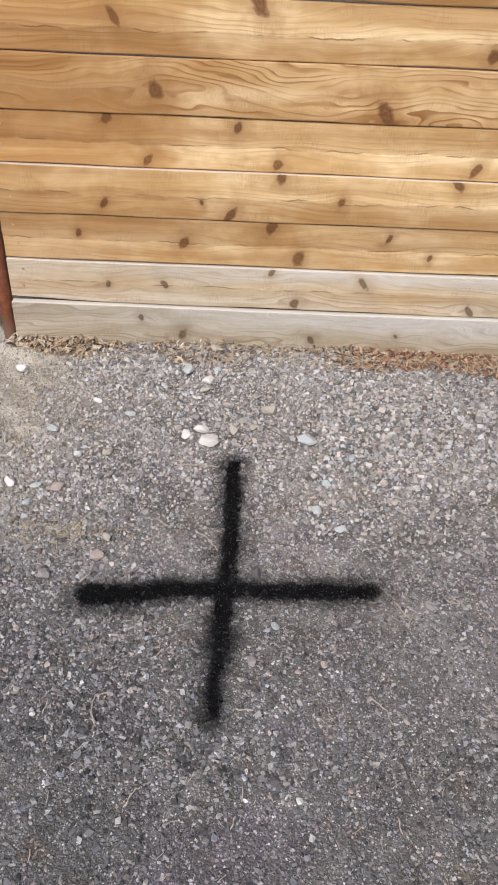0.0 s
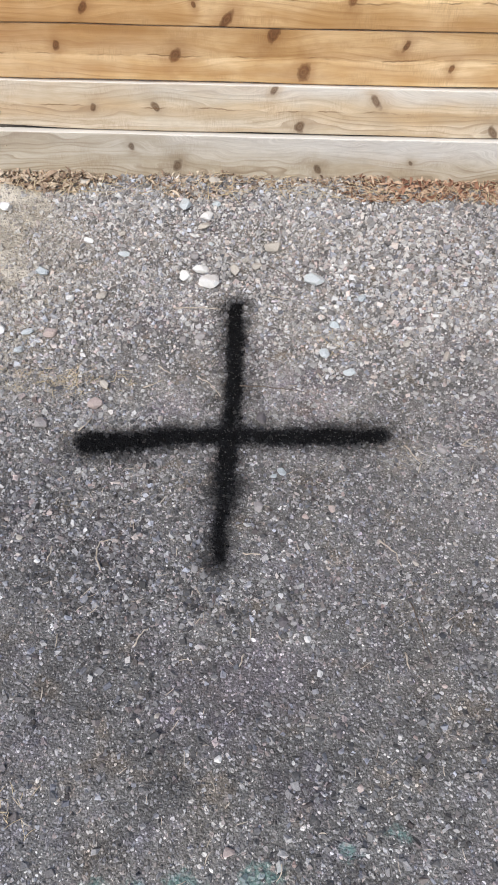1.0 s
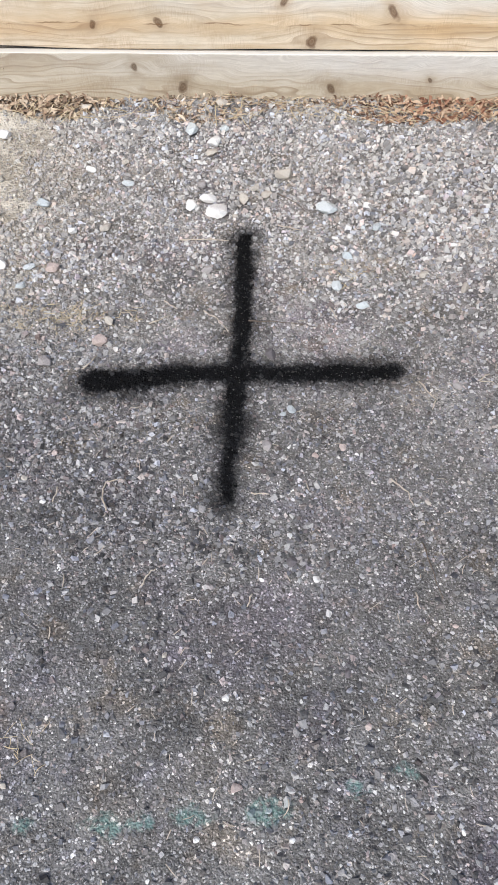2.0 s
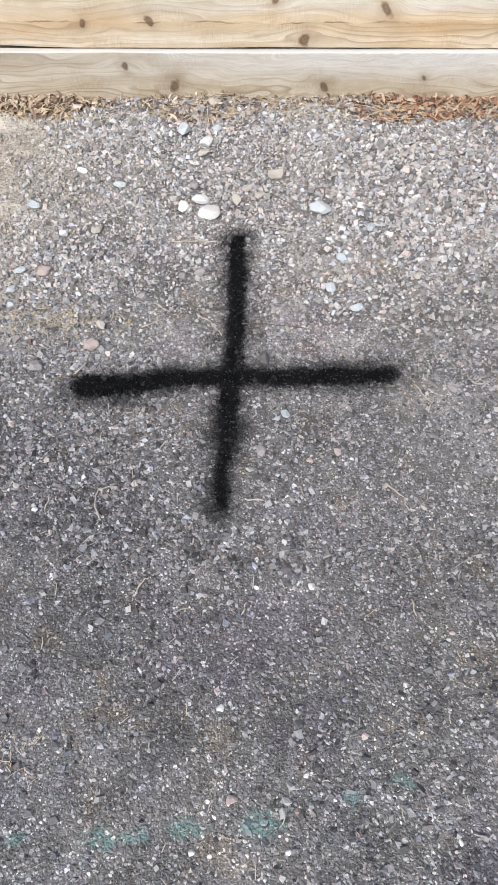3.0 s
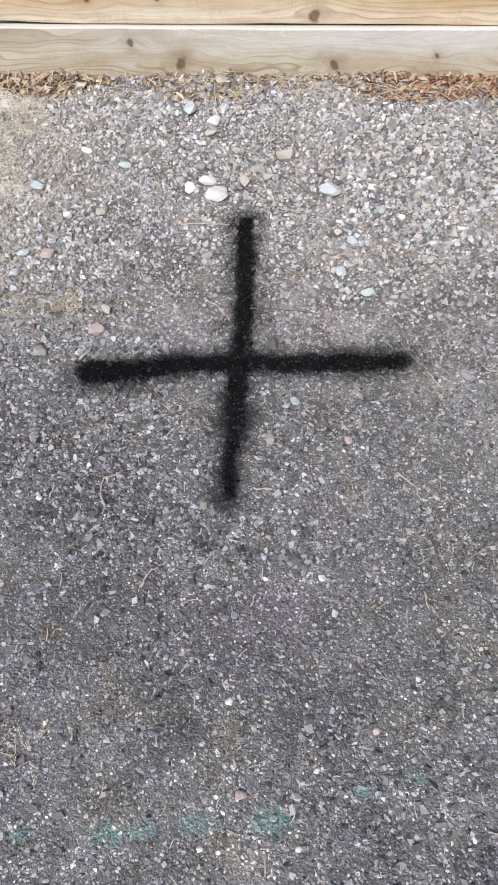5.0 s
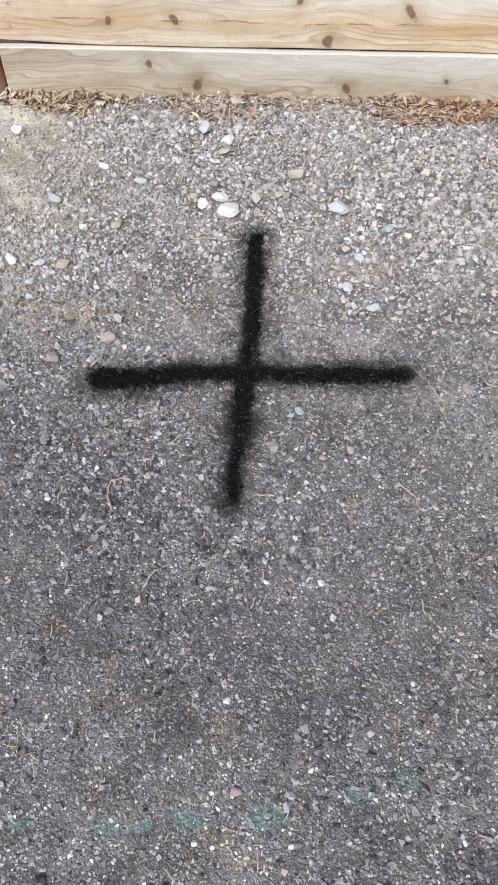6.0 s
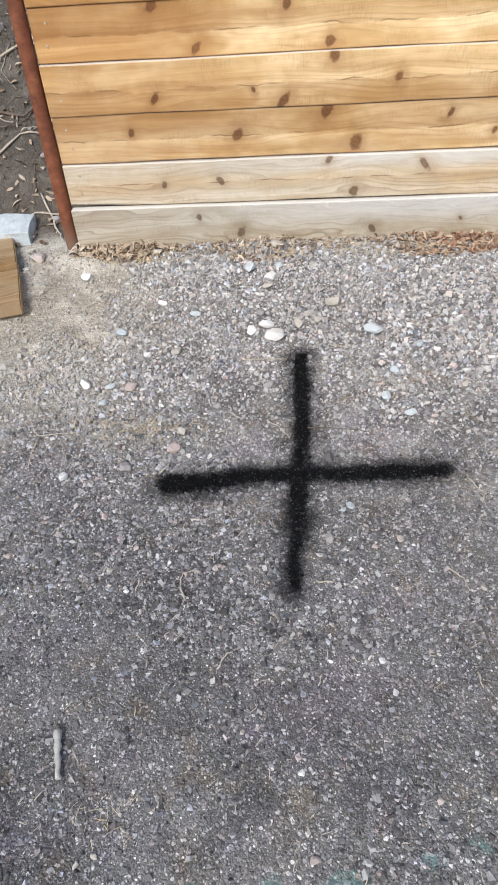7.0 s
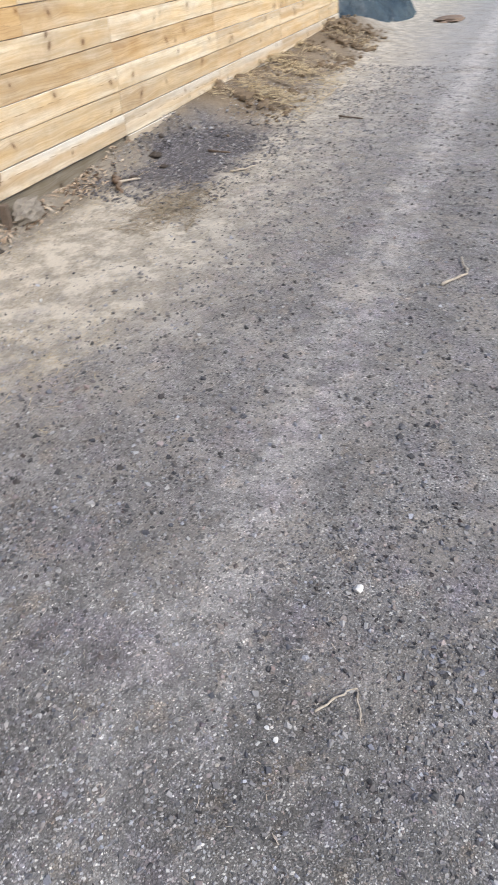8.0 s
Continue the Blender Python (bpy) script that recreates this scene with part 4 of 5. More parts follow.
# grit trodden flush into the lane
n2 = 64000
gx = np.concatenate([gx, rs.uniform(-0.3, 3.7, n2)])
gy = np.concatenate([gy, -1.2 - 2.8 * rs.rand(n2)])
gr = np.concatenate([gr, np.clip(rs.lognormal(math.log(0.0034), 0.46, n2), 0.0016, 0.0088)])
gl = np.concatenate([gl, rs.uniform(-0.08, 0.22, n2)])
gr *= 1 + 0.15 * step(gx, 1.6, 2.6) * step(gy, -1.2, -1.8)
gr *= np.where(rough2(gx, gy, 2.2, 12) > -0.12, 1.0, 0.8)
worn = (gy < -1.9) | (rs.rand(len(gx)) > 0.90 * step(gx + 0.9 * rough2(gx, gy, 2.5, 15), 2.5, 3.6))
worn &= rs.rand(len(gx)) > 0.55 * step(rough2(gx, gy, 3.1, 18) + 0.4 * rough2(gx, gy, 9, 19), 0.02, 0.22) * step(gy, -0.6, -1.3)
sandy = (gx + 0.5 * rough2(gx, gy, 5, 16) < 0.20) & (gy > -0.85 + 0.5 * rough2(gx, gy, 4, 17)) & (rs.rand(len(gx)) < 0.85)
rut = step(np.abs(gy + 2.56 + 0.25 * rough2(gx, gy, 0.9, 46)), 0.30, 0.08) * step(gx, 1.4, 2.6)
worn &= rs.rand(len(gx)) > 0.45 * rut
worn &= rs.rand(len(gx)) > step(gx, 2.7, 3.6)
kept = worn & ~sandy
gx, gy, gr, gl = gx[kept], gy[kept], gr[kept], gl[kept]
for cx, cy, size in WHITES + CREAMS + PINKS + GREYS + DUSKIES + BLUES:
    clear = np.hypot(gx - cx, gy - cy) > 0.36 * size + 0.5 * gr
    gx, gy, gr, gl = gx[clear], gy[clear], gr[clear], gl[clear]
inside = cross_distance(gx, gy) < -0.010
gravel = crushed("gravel", gx[~inside], gy[~inside], gr[~inside], M_GRAVEL, 1, gl[~inside])
tagged(gravel, "loose crushed grey gravel with pale and pinkish stones", "gravel", kind="stuff")


def bare_sand(x, y):
    """1 on the sandy pan below the fence, 0 on the gravel lane."""
    return 1 - step(((x - 5.2) / 1.75) ** 2 + ((y + 0.7) / 0.8) ** 2 + 1.6 * rough2(x, y, 5, 37), 0.5, 1.4)


n = 54000
hx = 2.4 + 10.5 * rs.rand(n) ** 1.35
hy = -4.6 * rs.rand(n) - 0.02
hr = np.clip(rs.lognormal(math.log(0.0040), 0.5, n), 0.0018, 0.014)
rut = step(np.abs(hy + 2.56), 0.32, 0.08)
some = rs.rand(n) > 0.7 * bare_sand(hx, hy) + 0.35 * step(rough2(hx, hy, 2.0, 39), 0.0, 0.2) + 0.4 * rut
some &= rs.rand(n) < step(hx, 2.3, 3.7)
hx, hy, hr = hx[some], hy[some], hr[some]
gravel2 = crushed("gravel", hx, hy, hr, M_GRAVEL, 2, rs.uniform(0.0, 0.4, len(hx)))
tagged(gravel2, "thin scatter of grey gravel along the dusty lane", "gravel", kind="stuff")

n = 9000
fx = 1.6 + 12.6 * rs.rand(n) ** 1.55
fy = -4.2 * rs.rand(n) - 0.03
thin = (rs.rand(n) < 0.8) & ((fx > 3.4) | (fy < -1.5)) & (rs.rand(n) > 0.8 * bare_sand(fx, fy))
fx, fy = fx[thin], fy[thin]
n = len(fx)
fr = np.clip(rs.lognormal(math.log(0.0054), 0.5, n), 0.0026, 0.018)
fr *= 0.6 + 0.4 * step(fx, 2.4, 4.6)
crumbs = scatter("soil_crumbs", fx, fy, fr, M_CRUMB, 9)
tagged(crumbs, "dark crumbs of soil scattered over the lane", "soil", kind="stuff")

n = 2600
sx, sy = rs.uniform(6.2, 9.3, n), -0.06 - 1.15 * rs.rand(n) ** 1.3
some = rs.rand(n) < 0.75 + 1.2 * rough2(sx, sy, 3.0, 44) - 0.6 * step(sx, 8.2, 9.3)
sx, sy = sx[some], sy[some]
slates = crushed("slate_chips", sx, sy, np.clip(rs.lognormal(math.log(0.009), 0.4, len(sx)), 0.004, 0.022), M_SLATE, 13, np.full(len(sx), 0.3), 0.4)
tagged(slates, "spill of dark purple-grey slate chips by the fence", "slate", kind="stuff")

# the sprayed cross: painted crust and painted stones, a mesh for each stroke
qx, qy = np.meshgrid(np.arange(0.47, 1.45, 0.005), np.arange(-1.76, -0.67, 0.005))
keep = cross_distance(qx[:-1, :-1] + 0.0025, qy[:-1, :-1] + 0.0025) < -0.015
idx = np.arange(qx.size).reshape(qx.shape)
quads = np.stack([idx[:-1, :-1], idx[:-1, 1:], idx[1:, 1:], idx[1:, :-1]], -1)[keep]
crust = np.stack([qx, qy, land(qx, qy) + 0.0015 + 0.003 * rough2(qx, qy, 120, 20)], -1).reshape(-1, 3)
bumps = crushed("bumps", gx[inside], gy[inside], gr[inside], M_CROSS, 5, gl[inside])
bump_co = np.array([v.co[:] for v in bumps.data.vertices])
bump_tri = np.array([p.vertices[:] for p in bumps.data.polygons])
bpy.data.objects.remove(bumps)
cross = new("cross_mark")
cross.location = (0.937, -1.287, land_at(0.937, -1.287))
tagged(cross, "black spray-painted cross mark on the gravel", "paint mark")
co = np.concatenate([crust, bump_co])
tris = np.concatenate([quads[:, [0, 1, 2]], quads[:, [0, 2, 3]], bump_tri + len(crust)])
centre = co[tris].mean(1)
upright = np.abs(centre[:, 0] - 0.942) < np.abs(centre[:, 1] + 1.295)
for name, mine in (("upright_stroke", upright), ("level_stroke", ~upright)):
    used, inverse = np.unique(tris[mine], return_inverse=True)
    ob = mesh_object(name, co[used] - np.array(cross.location), inverse.reshape(-1, 3), M_CROSS)
    ob.parent = cross


# ---------------------------------------------------------------- leaf litter and straw
def strips(name, x, y, z, length, width, material, seed, curl=0.5, tilt=0.5, pointed=True):
    """Many small curled strips joined into one mesh: leaves, chips, straw."""
    rs = np.random.RandomState(seed)
    n = len(x)
    u = np.linspace(-0.5, 0.5, 5)
    prof = np.array([0.12, 0.8, 1.0, 0.75, 0.08]) if pointed else np.array([0.7, 1, 1, 1, 0.6])
    ln, wd = length[:, None], width[:, None]
    px = np.stack([u[None] * ln, u[None] * ln], 2)
    side = np.stack([-prof[None] * wd / 2, prof[None] * wd / 2], 2)
    arc = (curl * (rs.rand(n) - 0.35))[:, None, None] * (0.25 - (u ** 2)[None, :, None]) * ln[:, :, None] * 2
    fold = np.abs(side) * (rs.rand(n) * 0.9)[:, None, None]
    bend = (rs.normal(0, 0.25, n))[:, None, None] * (u ** 2)[None, :, None] * ln[:, :, None]
    v = np.stack([px, side + bend, arc + fold], -1).reshape(n, 10, 3)
    for ax, ang in ((0, rs.normal(0, tilt, n)), (1, rs.normal(0, tilt * 0.7, n)), (2, rs.rand(n) * 6.283)):
        c, s = np.cos(ang)[:, None], np.sin(ang)[:, None]
        i, j = ((1, 2), (2, 0), (0, 1))[ax]
        vi, vj = v[:, :, i] * c - v[:, :, j] * s, v[:, :, i] * s + v[:, :, j] * c
        v[:, :, i], v[:, :, j] = vi, vj
    v += np.stack([x, y, z], 1)[:, None, :]
    q = np.array([[2 * k, 2 * k + 2, 2 * k + 3, 2 * k + 1] for k in range(4)])
    faces = (q[None] + (np.arange(n) * 10)[:, None, None]).reshape(-1, 4)
    return mesh_object(name, v.reshape(-1, 3), faces, material)


rl = np.random.RandomState(21)
n = 8000
lx = rl.uniform(-0.02, 5.0, n)
dense = 0.30 + 0.9 * rough2(lx, lx * 0, 3.2, 31) + 0.7 * (1 - step(lx, 0.28, 0.40)) + 0.55 * step(lx, 0.58, 0.66) * (1 - step(lx, 0.86, 0.96)) + 0.75 * step(lx, 1.15, 1.45)
dense -= 0.35 * step(lx, 2.4, 3.2)
keep = rl.rand(n) < dense
lx, dense = lx[keep], np.clip(dense[keep], 0.2, 1.0)
spread = 0.035 + 0.075 * dense + 0.05 * rough2(lx, lx * 0, 4.1, 33)
ly = -0.012 - rl.rand(len(lx)) ** 1.25 * spread
lz = land(lx, ly) + 0.005 + 0.030 * rl.rand(len(lx)) * dense * (1 - np.abs(ly) / 0.16)
big_leaf = (0.66 + 0.5 * (1 - step(lx, 0.3, 0.45)) + 0.25 * step(lx, 1.2, 1.5)) * (0.7 + 0.6 * rl.rand(len(lx)))
litter = strips("leaf_litter", lx, ly, lz, rl.uniform(0.016, 0.056, len(lx)) * big_leaf, rl.uniform(0.004, 0.015, len(lx)) * big_leaf, M_LEAF, 22, 0.7, 0.42)
tagged(litter, "dry brown leaves and bark chips against the fence foot", "leaf litter", kind="stuff")
n = 240
wx = rl.uniform(0.05, 2.4, n)
wy = -0.03 - 0.10 * rl.rand(n)
stalks = strips("dry_stalks", wx, wy, land(wx, wy) + 0.014 + 0.016 * rl.rand(n), rl.uniform(0.05, 0.14, n), rl.uniform(0.0016, 0.0034, n), M_STRAW, 24, 0.2, 0.12, False)
tagged(stalks, "long pale stalks strewn over the leaf litter", "straw", kind="stuff")
n = 900
bx, by = rl.uniform(-1.3, -0.05, n), 0.06 + 1.5 * rl.rand(n) ** 1.2
litter2 = strips("leaf_litter", bx, by, land(bx, by) + 0.01, rl.uniform(0.02, 0.06, n), rl.uniform(0.006, 0.02, n), M_LEAF, 23)
tagged(litter2, "sparse dead leaves on the dark soil bank", "leaf litter", kind="stuff")


n = 900
cx, cy = rl.uniform(-0.6, 2.8, n), -0.25 - 2.75 * rl.rand(n)
far_off = cross_distance(cx, cy) > 0.02
cx, cy = cx[far_off], cy[far_off]
chips = strips("wood_chips", cx, cy, land(cx, cy) + 0.006, rl.uniform(0.008, 0.034, len(cx)), rl.uniform(0.0012, 0.0026, len(cx)), M_TWIG, 61, 0.25, 0.15, False)
tagged(chips, "tiny pale splinters and stalks strewn over gravel", "wood chips", kind="stuff")
n = 1100
kx = np.concatenate([rl.uniform(4.95, 7.6, 700), rl.uniform(4.2, 5.0, 400)])
ky = -0.012 - 0.15 * rl.rand(n) ** 1.6
kept = rl.rand(n) < 0.55 + 1.2 * rough2(kx, kx * 0, 4.0, 35)
kx, ky = kx[kept], ky[kept]
litter3 = strips("leaf_litter", kx, ky, land(kx, ky) + 0.004 + 0.014 * rl.rand(len(kx)), rl.uniform(0.03, 0.09, len(kx)), rl.uniform(0.008, 0.022, len(kx)), M_LEAF, 63)
tagged(litter3, "dry leaves and chips drifted below the kickboard", "leaf litter", kind="stuff")


def straw_patch(cx, cy, rx, ry, count, seed, text, k=1.0, material=M_STRAW):
    r = np.random.RandomState(seed)
    x, y = cx + rx / 2 * np.clip(r.normal(0, 1, count), -2, 2), np.minimum(cy + ry / 2 * np.clip(r.normal(0, 1, count), -2, 2), -0.02)
    clump = rough2(x, y, 4.0 / k, seed)
    some = r.rand(count) < (0.35 + 2.2 * clump if k > 2 else 1.0)
    x, y, clump = x[some], y[some], clump[some]
    count = len(x)
    ob = strips("straw", x, y, land(x, y) + 0.004 + 0.03 * (k > 2) + (0.012 + (0.10 * np.maximum(clump, 0) if k > 2 else 0)) * r.rand(count), r.uniform(0.03, 0.10, count) * k, r.uniform(0.0018, 0.004, count) * k, material, seed + 1, 0.3, 0.22, False)
    return tagged(ob, text, "straw", kind="stuff")


straw_patch(10.6, -0.48, 1.7, 0.62, 4200, 41, "dry straw heaped along the fence foot", 2.2)
straw_patch(13.2, -0.35, 2.6, 0.6, 3200, 43, "dry straw heaped along the fence foot", 2.6)
n = 2600
dx = rl.uniform(8.3, 16.2, n)
dy = -0.04 - 0.85 * rl.rand(n) ** 1.5
lumpy = rough2(dx, dy, 2.2, 71)
kept = rl.rand(n) < 0.30 + 1.6 * lumpy
dx, dy, lumpy = dx[kept], dy[kept], lumpy[kept]
dr = np.clip(rl.lognormal(math.log(0.024), 0.6, len(dx)), 0.008, 0.085) * (0.7 + 1.2 * np.maximum(lumpy, 0))
clods = scatter("dirt_clods", dx, dy, dr, M_DIRT, 73)
tagged(clods, "brown dirt clods heaped with straw along the fence", "dirt", kind="stuff")
straw_patch(6.2, -0.92, 0.60, 0.28, 620, 45, "flattened dull brown straw on pale dirt", 1.7, M_OLDSTRAW)
straw_patch(0.42, -1.09, 0.22, 0.06, 190, 47, "thin tuft of dry grass in gravel", 0.45)
straw_patch(1.26, -0.90, 0.10, 0.07, 40, 49, "thin tuft of dry grass in gravel", 0.5)
straw_patch(2.65, -1.12, 0.7, 0.35, 130, 51, "flattened dry straw on the gravel", 0.6)
straw_patch(5.9, -0.20, 1.4, 0.2, 260, 53, "dry straw and chips below the kickboard")
straw_patch(3.9, -1.25, 0.6, 0.32, 320, 57, "flattened dry straw on the gravel", 0.7)
straw_patch(0.52, -2.27, 0.07, 0.06, 24, 55, "thin tuft of dry grass in gravel", 0.45)


# ---------------------------------------------------------------- twigs and sticks
def twig(points, radius, material, label, name="twig", lift=1.0, wig=0.8):
    """A thin bent stick lying on the ground through the given plan points."""
    pts = []
    for (xa, ya), (xb, yb) in zip(points, points[1:]):
        for k in range(4):
            f = k / 4
            pts.append((xa + (xb - xa) * f, ya + (yb - ya) * f))
    pts.append(points[-1])
    ox, oy = points[0]
    bm = bmesh.new()
    rings = []
    for i, (px, py) in enumerate(pts):
        a, b = pts[max(0, i - 1)], pts[min(len(pts) - 1, i + 1)]
        d = Vector((b[0] - a[0], b[1] - a[1], 0)).normalized()
        s = Vector((-d.y, d.x, 0))
        r = radius * (1 - 0.5 * i / len(pts)) * (1 + 0.25 * math.sin(i * 2.7))
        jx, jy = radius * wig * math.sin(i * 1.9 + ox * 9), radius * wig * math.cos(i * 2.3 + oy * 7)
        c = Vector((px + jx - ox, py + jy - oy, land_at(px, py) + 0.008 + radius * lift - land_at(ox, oy)))
        rings.append([bm.verts.new(c + s * (r * math.cos(t)) + Vector((0, 0, r * math.sin(t)))) for t in [q * math.tau / 6 for q in range(6)]])
    for a, b in zip(rings, rings[1:]):
        for k in range(6):
            bm.faces.new((a[k], a[(k + 1) % 6], b[(k + 1) % 6], b[k])).smooth = True
    bm.faces.new(rings[0][::-1])
    bm.faces.new(rings[-1])
    bmesh.ops.recalc_face_normals(bm, faces=bm.faces)
    me = bpy.data.meshes.new(name)
    bm.to_mesh(me)
    bm.free()
    me.materials.append(material)
    ob = new(name, me)
    ob.location = (ox, oy, land_at(ox, oy))
    return tagged(ob, label, name, "twigs on the ground")


PALE, DARK = "thin bleached twig lying on the gravel", "thin dark twig lying on the gravel"
for points in ([(1.336, -1.626), (1.373, -1.66), (1.383, -1.698)], [(0.64, -1.736), (0.623, -1.694), (0.626, -1.656), (0.664, -1.644)],
               [(0.512, -1.673), (0.506, -1.712)], [(0.743, -1.924), (0.756, -1.893), (0.772, -1.879)], [(0.995, -1.938), (0.986, -1.966)],
               [(1.436, -1.312), (1.474, -1.379), (1.462, -1.406)], [(0.68, -1.115), (0.737, -1.08)], [(0.737, -0.75), (0.82, -0.748), (0.896, -0.755)], [(1.629, -1.285), (1.597, -1.309), (1.64, -1.315)],
               [(1.051, -0.671), (1.123, -0.695)], [(0.714, -1.019), (0.754, -1.051)], [(0.515, -1.285), (0.544, -1.237)], [(1.205, -1.046), (1.224, -1.094)], [(0.833, -1.062), (0.876, -1.094), (0.912, -1.149)], [(0.986, -1.672), (1.034, -1.673)], [(1.366, -1.925), (1.37, -1.962)],
               [(0.063, -1.088), (0.092, -1.128), (0.23, -1.109)], [(0.093, -1.133), (0.09, -1.264)]):
    twig(points, 0.0023, M_TWIG, PALE)
for points in ([(1.395, -1.80), (1.41, -1.869), (1.425, -1.938)], [(0.965, -1.101), (1.045, -1.104), (1.141, -1.118)],
               [(1.048, -0.505), (1.113, -0.557), (1.14, -0.598)]):
    twig(points, 0.0018, M_DARKTWIG, DARK)
for points, r in (([(2.337, -2.978), (2.403, -3.03), (2.446, -3.071)], 0.004), ([(2.428, -3.075), (2.35, -3.103)], 0.003),
                  ([(5.237, -2.976), (5.442, -3.108), (5.699, -3.046)], 0.009), ([(2.576, -0.845), (2.676, -0.98), (2.831, -1.033)], 0.003),
                  ([(2.246, -1.355), (2.329, -1.317)], 0.003), ([(7.17, -1.02), (7.24, -1.12), (7.40, -1.18)], 0.008), ([(7.26, -1.03), (7.24, -1.14), (7.12, -1.22)], 0.006)):
    twig(points, r, M_TWIG, PALE)
twig([(6.74, -0.17), (6.60, -0.25), (6.38, -0.40)], 0.024, M_BARK, "stout dark broken stick beside the fence", "stick")
twig([(6.64, -0.23), (6.80, -0.37)], 0.012, M_TWIG, "short pale broken stick beside the fence", "stick")
twig([(7.78, -0.58), (7.74, -0.82)], 0.012, M_DARKTWIG, "short dark stick lying on dusty gravel", "stick")
twig([(9.41, -1.44), (9.35, -1.72)], 0.011, M_DARKTWIG, "short dark stick lying on dusty gravel", "stick")
twig([(-0.55, 0.35), (-0.35, 0.55), (-0.15, 0.60)], 0.006, M_TWIG, "pale root sticking out of the soil bank", "root")
twig([(-0.45, 0.16), (-0.25, 0.24), (-0.10, 0.22)], 0.006, M_TWIG, "pale root sticking out of the soil bank", "root")
twig([(-0.60, 0.75), (-0.35, 0.66), (-0.18, 0.80)], 0.008, M_DARKTWIG, "dark root sticking out of the soil bank", "root")
twig([(-0.50, 0.95), (-0.25, 1.10), (-0.05, 1.05)], 0.006, M_TWIG, "pale root sticking out of the soil bank", "root")
twig([(-0.22, 0.30), (-0.12, 0.12), (-0.09, 0.05)], 0.005, M_TWIG, "pale root sticking out of the soil bank", "root")
for k in range(60):
    x, y, a, q = more.uniform(-0.75, -0.12), more.uniform(0.12, 1.25), more.uniform(0, 6.28), more.uniform(0.05, 0.14)
    pts = [(x, y), (x + q * math.cos(a), y + q * math.sin(a)), (x + q * 1.7 * math.cos(a + 0.5), y + q * 1.7 * math.sin(a + 0.5))]
    if max(p[0] for p in pts) < -0.075 and min(p[1] for p in pts) > 0.06:
        twig(pts, more.uniform(0.0015, 0.0035), more.choice((M_TWIG, M_DARKTWIG, M_DARKTWIG)), "thin dead root tangled on the soil bank", "root")
twig([(0.38, -2.088), (0.392, -2.14), (0.405, -2.195)], 0.010, M_GREYWOOD, "flat grey wood splinter on the gravel", "splinter", 0.7, 0.1)


# ---------------------------------------------------------------- lumps: clods, footing, plastic heap
def lump(name, x, y, size, material, label, category, seed, sub=3, sink=0.25, facet=False):
    r = random.Random(seed)
    bm = bmesh.new()
    bmesh.ops.create_icosphere(bm, subdivisions=sub, radius=0.5)
    off = Vector((seed * 3.1, seed * 1.7, 0))
    for v in bm.verts:
        d = v.co.normalized()
        k = 1 + 0.45 * noise.noise(d * 1.6 + off) + 0.22 * noise.noise(d * 4.2 + off) + 0.08 * noise.noise(d * 11 + off)
        q = v.co * k
        v.co = Vector((q.x * size[0], q.y * size[1], q.z * size[2]))
    for f in bm.faces:
        f.smooth = not facet
    me = bpy.data.meshes.new(name)
    bm.to_mesh(me)
    bm.free()
    me.materials.append(material)
    ob = new(name, me)
    ob.matrix_world = pose(x, y, land_at(x, y) + size[2] * (0.5 - sink), 0, 0, r.uniform(0, 360) if size[0] == size[1] else 0)
    return tagged(ob, label, category)


lump("concrete_lump", 5.58, -0.07, (0.34, 0.16, 0.19), M_CONCRETE, "broken lump of grey concrete at the fence foot", "concrete", 6, 3, 0.22, True)
bm = bmesh.new()
bmesh.ops.create_cube(bm, size=1.0)
bmesh.ops.scale(bm, verts=bm.verts, vec=(0.075, 0.05, 0.17))
bmesh.ops.bevel(bm, geom=bm.edges[:], offset=0.006, segments=2, affect="EDGES")
me = bpy.data.meshes.new("stake")
bm.to_mesh(me)
bm.free()
me.materials.append(M_DARKTWIG)
stake = new("stake", me)
stake.matrix_world = pose(5.36, -0.06, land_at(5.36, -0.06) + 0.06, 4, -3, 14)
tagged(stake, "short dark wooden stake stub beside concrete", "stake")
for k, (x, y, s) in enumerate([(6.84, -0.28, 0.10), (7.42, -0.22, 0.13), (7.20, -0.40, 0.09), (5.05, -0.18, 0.07), (7.78, -0.12, 0.09)]):
    lump("soil_clod", x, y, (s * 0.8, s * 0.8, s * 0.4), M_CLOD, "dark crumbly clod of soil on the lane edge", "soil", 20 + k)
lump("dirt_heap", 18.6, -1.62, (0.9, 0.5, 0.10), simple_material("brown_rubble", (0.32, 0.235, 0.175), (0.22, 0.16, 0.12), 8, 0.9, 0.6, 0.03),
     "low heap of reddish-brown dirt beside the lane", "dirt", 31, 4, 0.3)


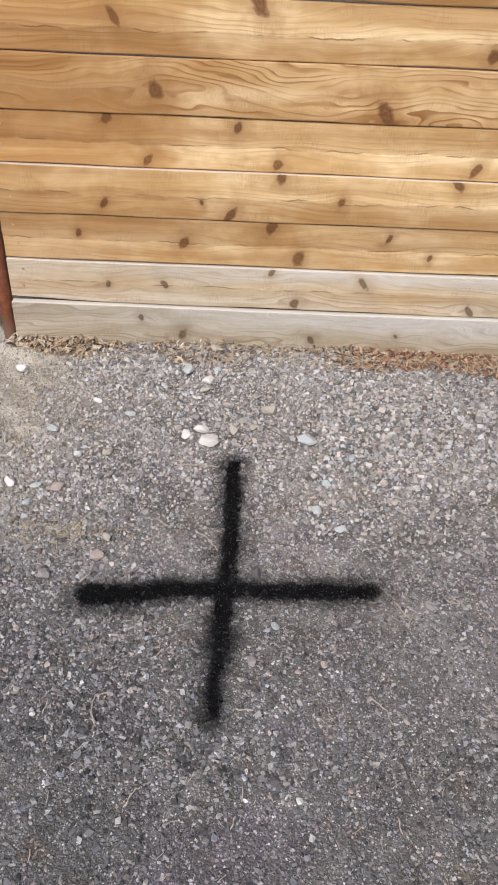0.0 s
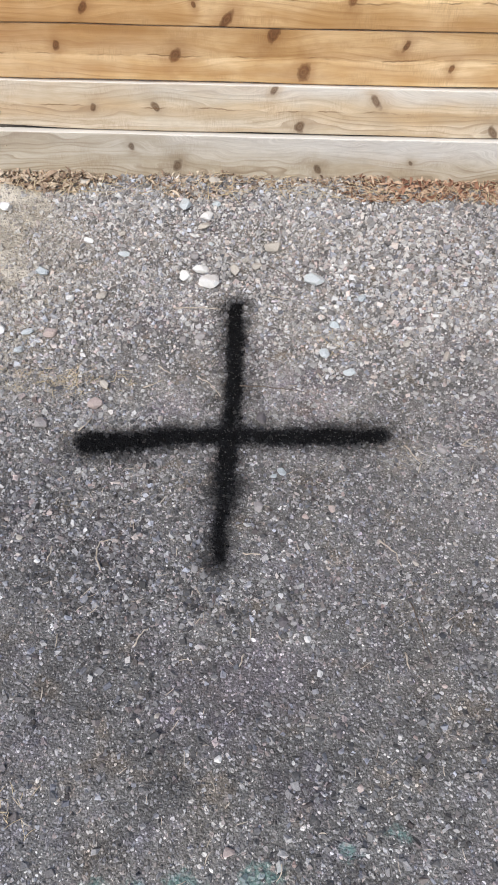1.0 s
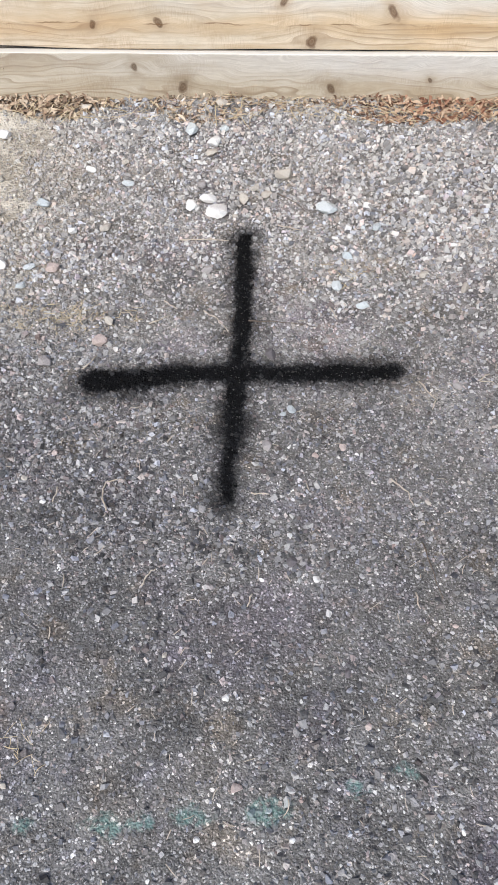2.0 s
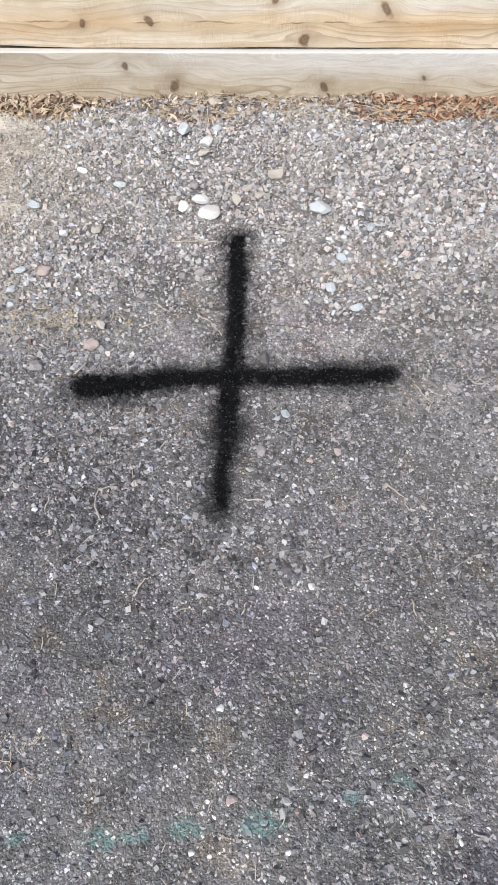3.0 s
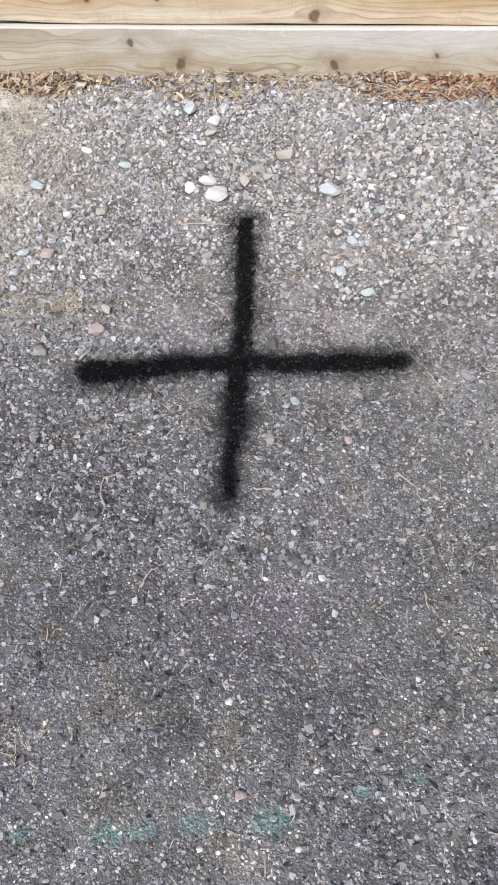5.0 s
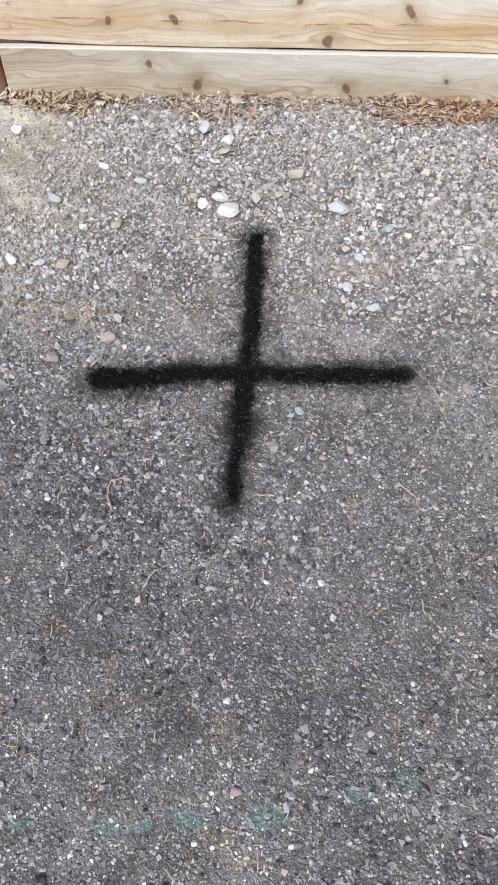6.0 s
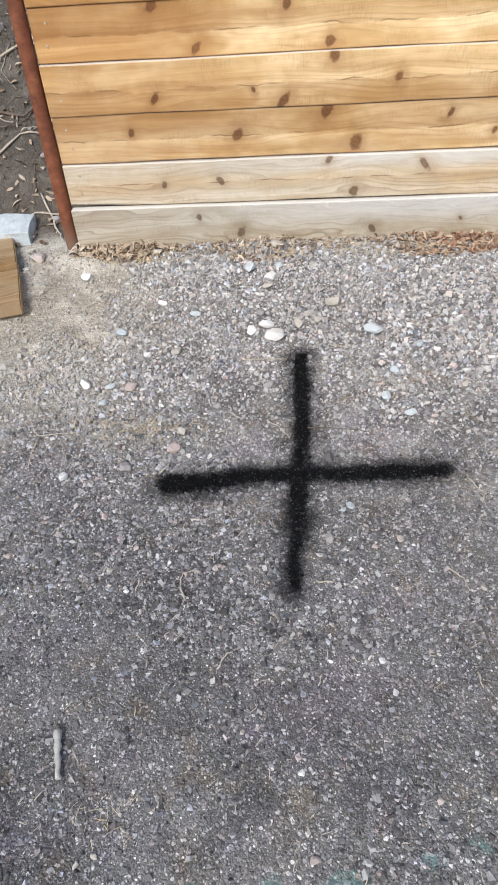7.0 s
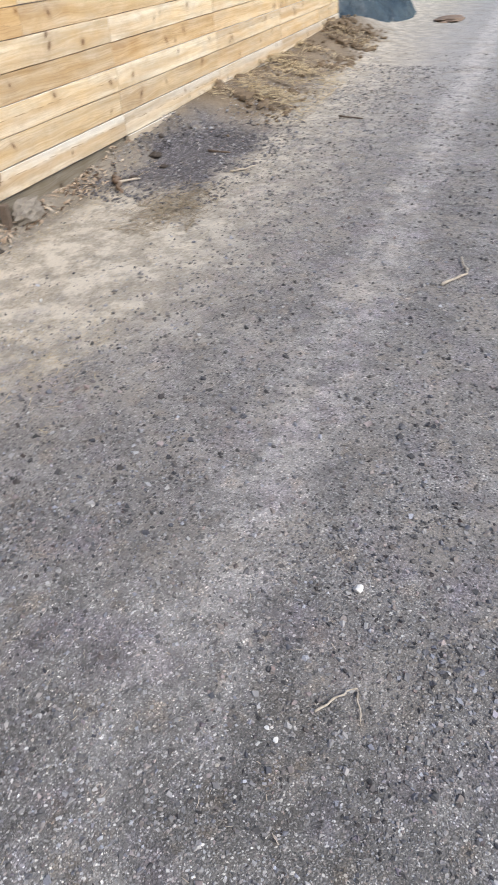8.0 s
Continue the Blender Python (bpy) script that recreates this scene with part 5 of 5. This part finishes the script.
def heap(x, y):
    u, v = (x - 19.0) / 3.5, (y - 1.0) / 1.95
    d = np.sqrt(u ** 2 + v ** 2)
    h = 1.25 * (1 - step(d, 0.5, 1.0)) + 0.40 * rough2(x + 0.5 * y, y, 2.3, 61) * (1 - step(d, 0.7, 1.0)) + 0.50 * np.abs(rough2(x, y + 0.4 * x, 3.6, 62)) * (1 - step(d, 0.8, 1.0))
    return land(x, y) - 0.05 + h


tarp = sheet("plastic_sheet", np.linspace(15.4, 22.6, 110), np.linspace(-1.1, 3.2, 76), heap, M_SHEET)
tagged(tarp, "dark blue-grey plastic sheet over a heap beyond the fence", "plastic sheet")


# ---------------------------------------------------------------- planks lying by the post
def plank(cx, cy, turn, length, wide, thick, label, grey, lift, tip):
    bm = bmesh.new()
    bmesh.ops.create_cube(bm, size=1.0)
    bmesh.ops.scale(bm, verts=bm.verts, vec=(length, thick, wide))
    bmesh.ops.bevel(bm, geom=bm.edges[:], offset=0.005, segments=2, affect="EDGES")
    bmesh.ops.translate(bm, verts=bm.verts, vec=(length / 2, thick / 2, wide / 2))
    me = bpy.data.meshes.new("plank")
    bm.to_mesh(me)
    bm.free()
    me.materials.append(M_WOOD)
    ob = new("plank", me)
    ob.matrix_world = pose(cx, cy, lift, -90 + tip, 0, turn)
    ob["weather"] = (grey, 0.66, 0.5)
    ob["paint"] = (99.0, 98.0, 0.0)
    ob["honey"] = (0.2, 0.0, 0.0)
    ob["split"] = (0.1, 1.0, 1.0)
    ob["silver"] = (0.0, 0.1, 0.0)
    for q in range(KNOTS):
        ob["knot_%d" % q] = (0.25 + 0.3 * q, 0.06 + 0.02 * (q % 3), 0.012 if q < 3 else 0.0)
    return tagged(ob, label, "plank", "planks by the post")


plank(-0.225, -0.175, 198, 1.3, 0.30, 0.045, "weathered tan-brown plank lying flat on dirt", 0.3, land_at(-0.5, -0.4) + 0.055, 0)
plank(-0.335, 0.125, 200, 1.3, 0.30, 0.045, "reddish-brown plank lying flat beside another", 0.1, land_at(-0.5, -0.1) + 0.052, 0)
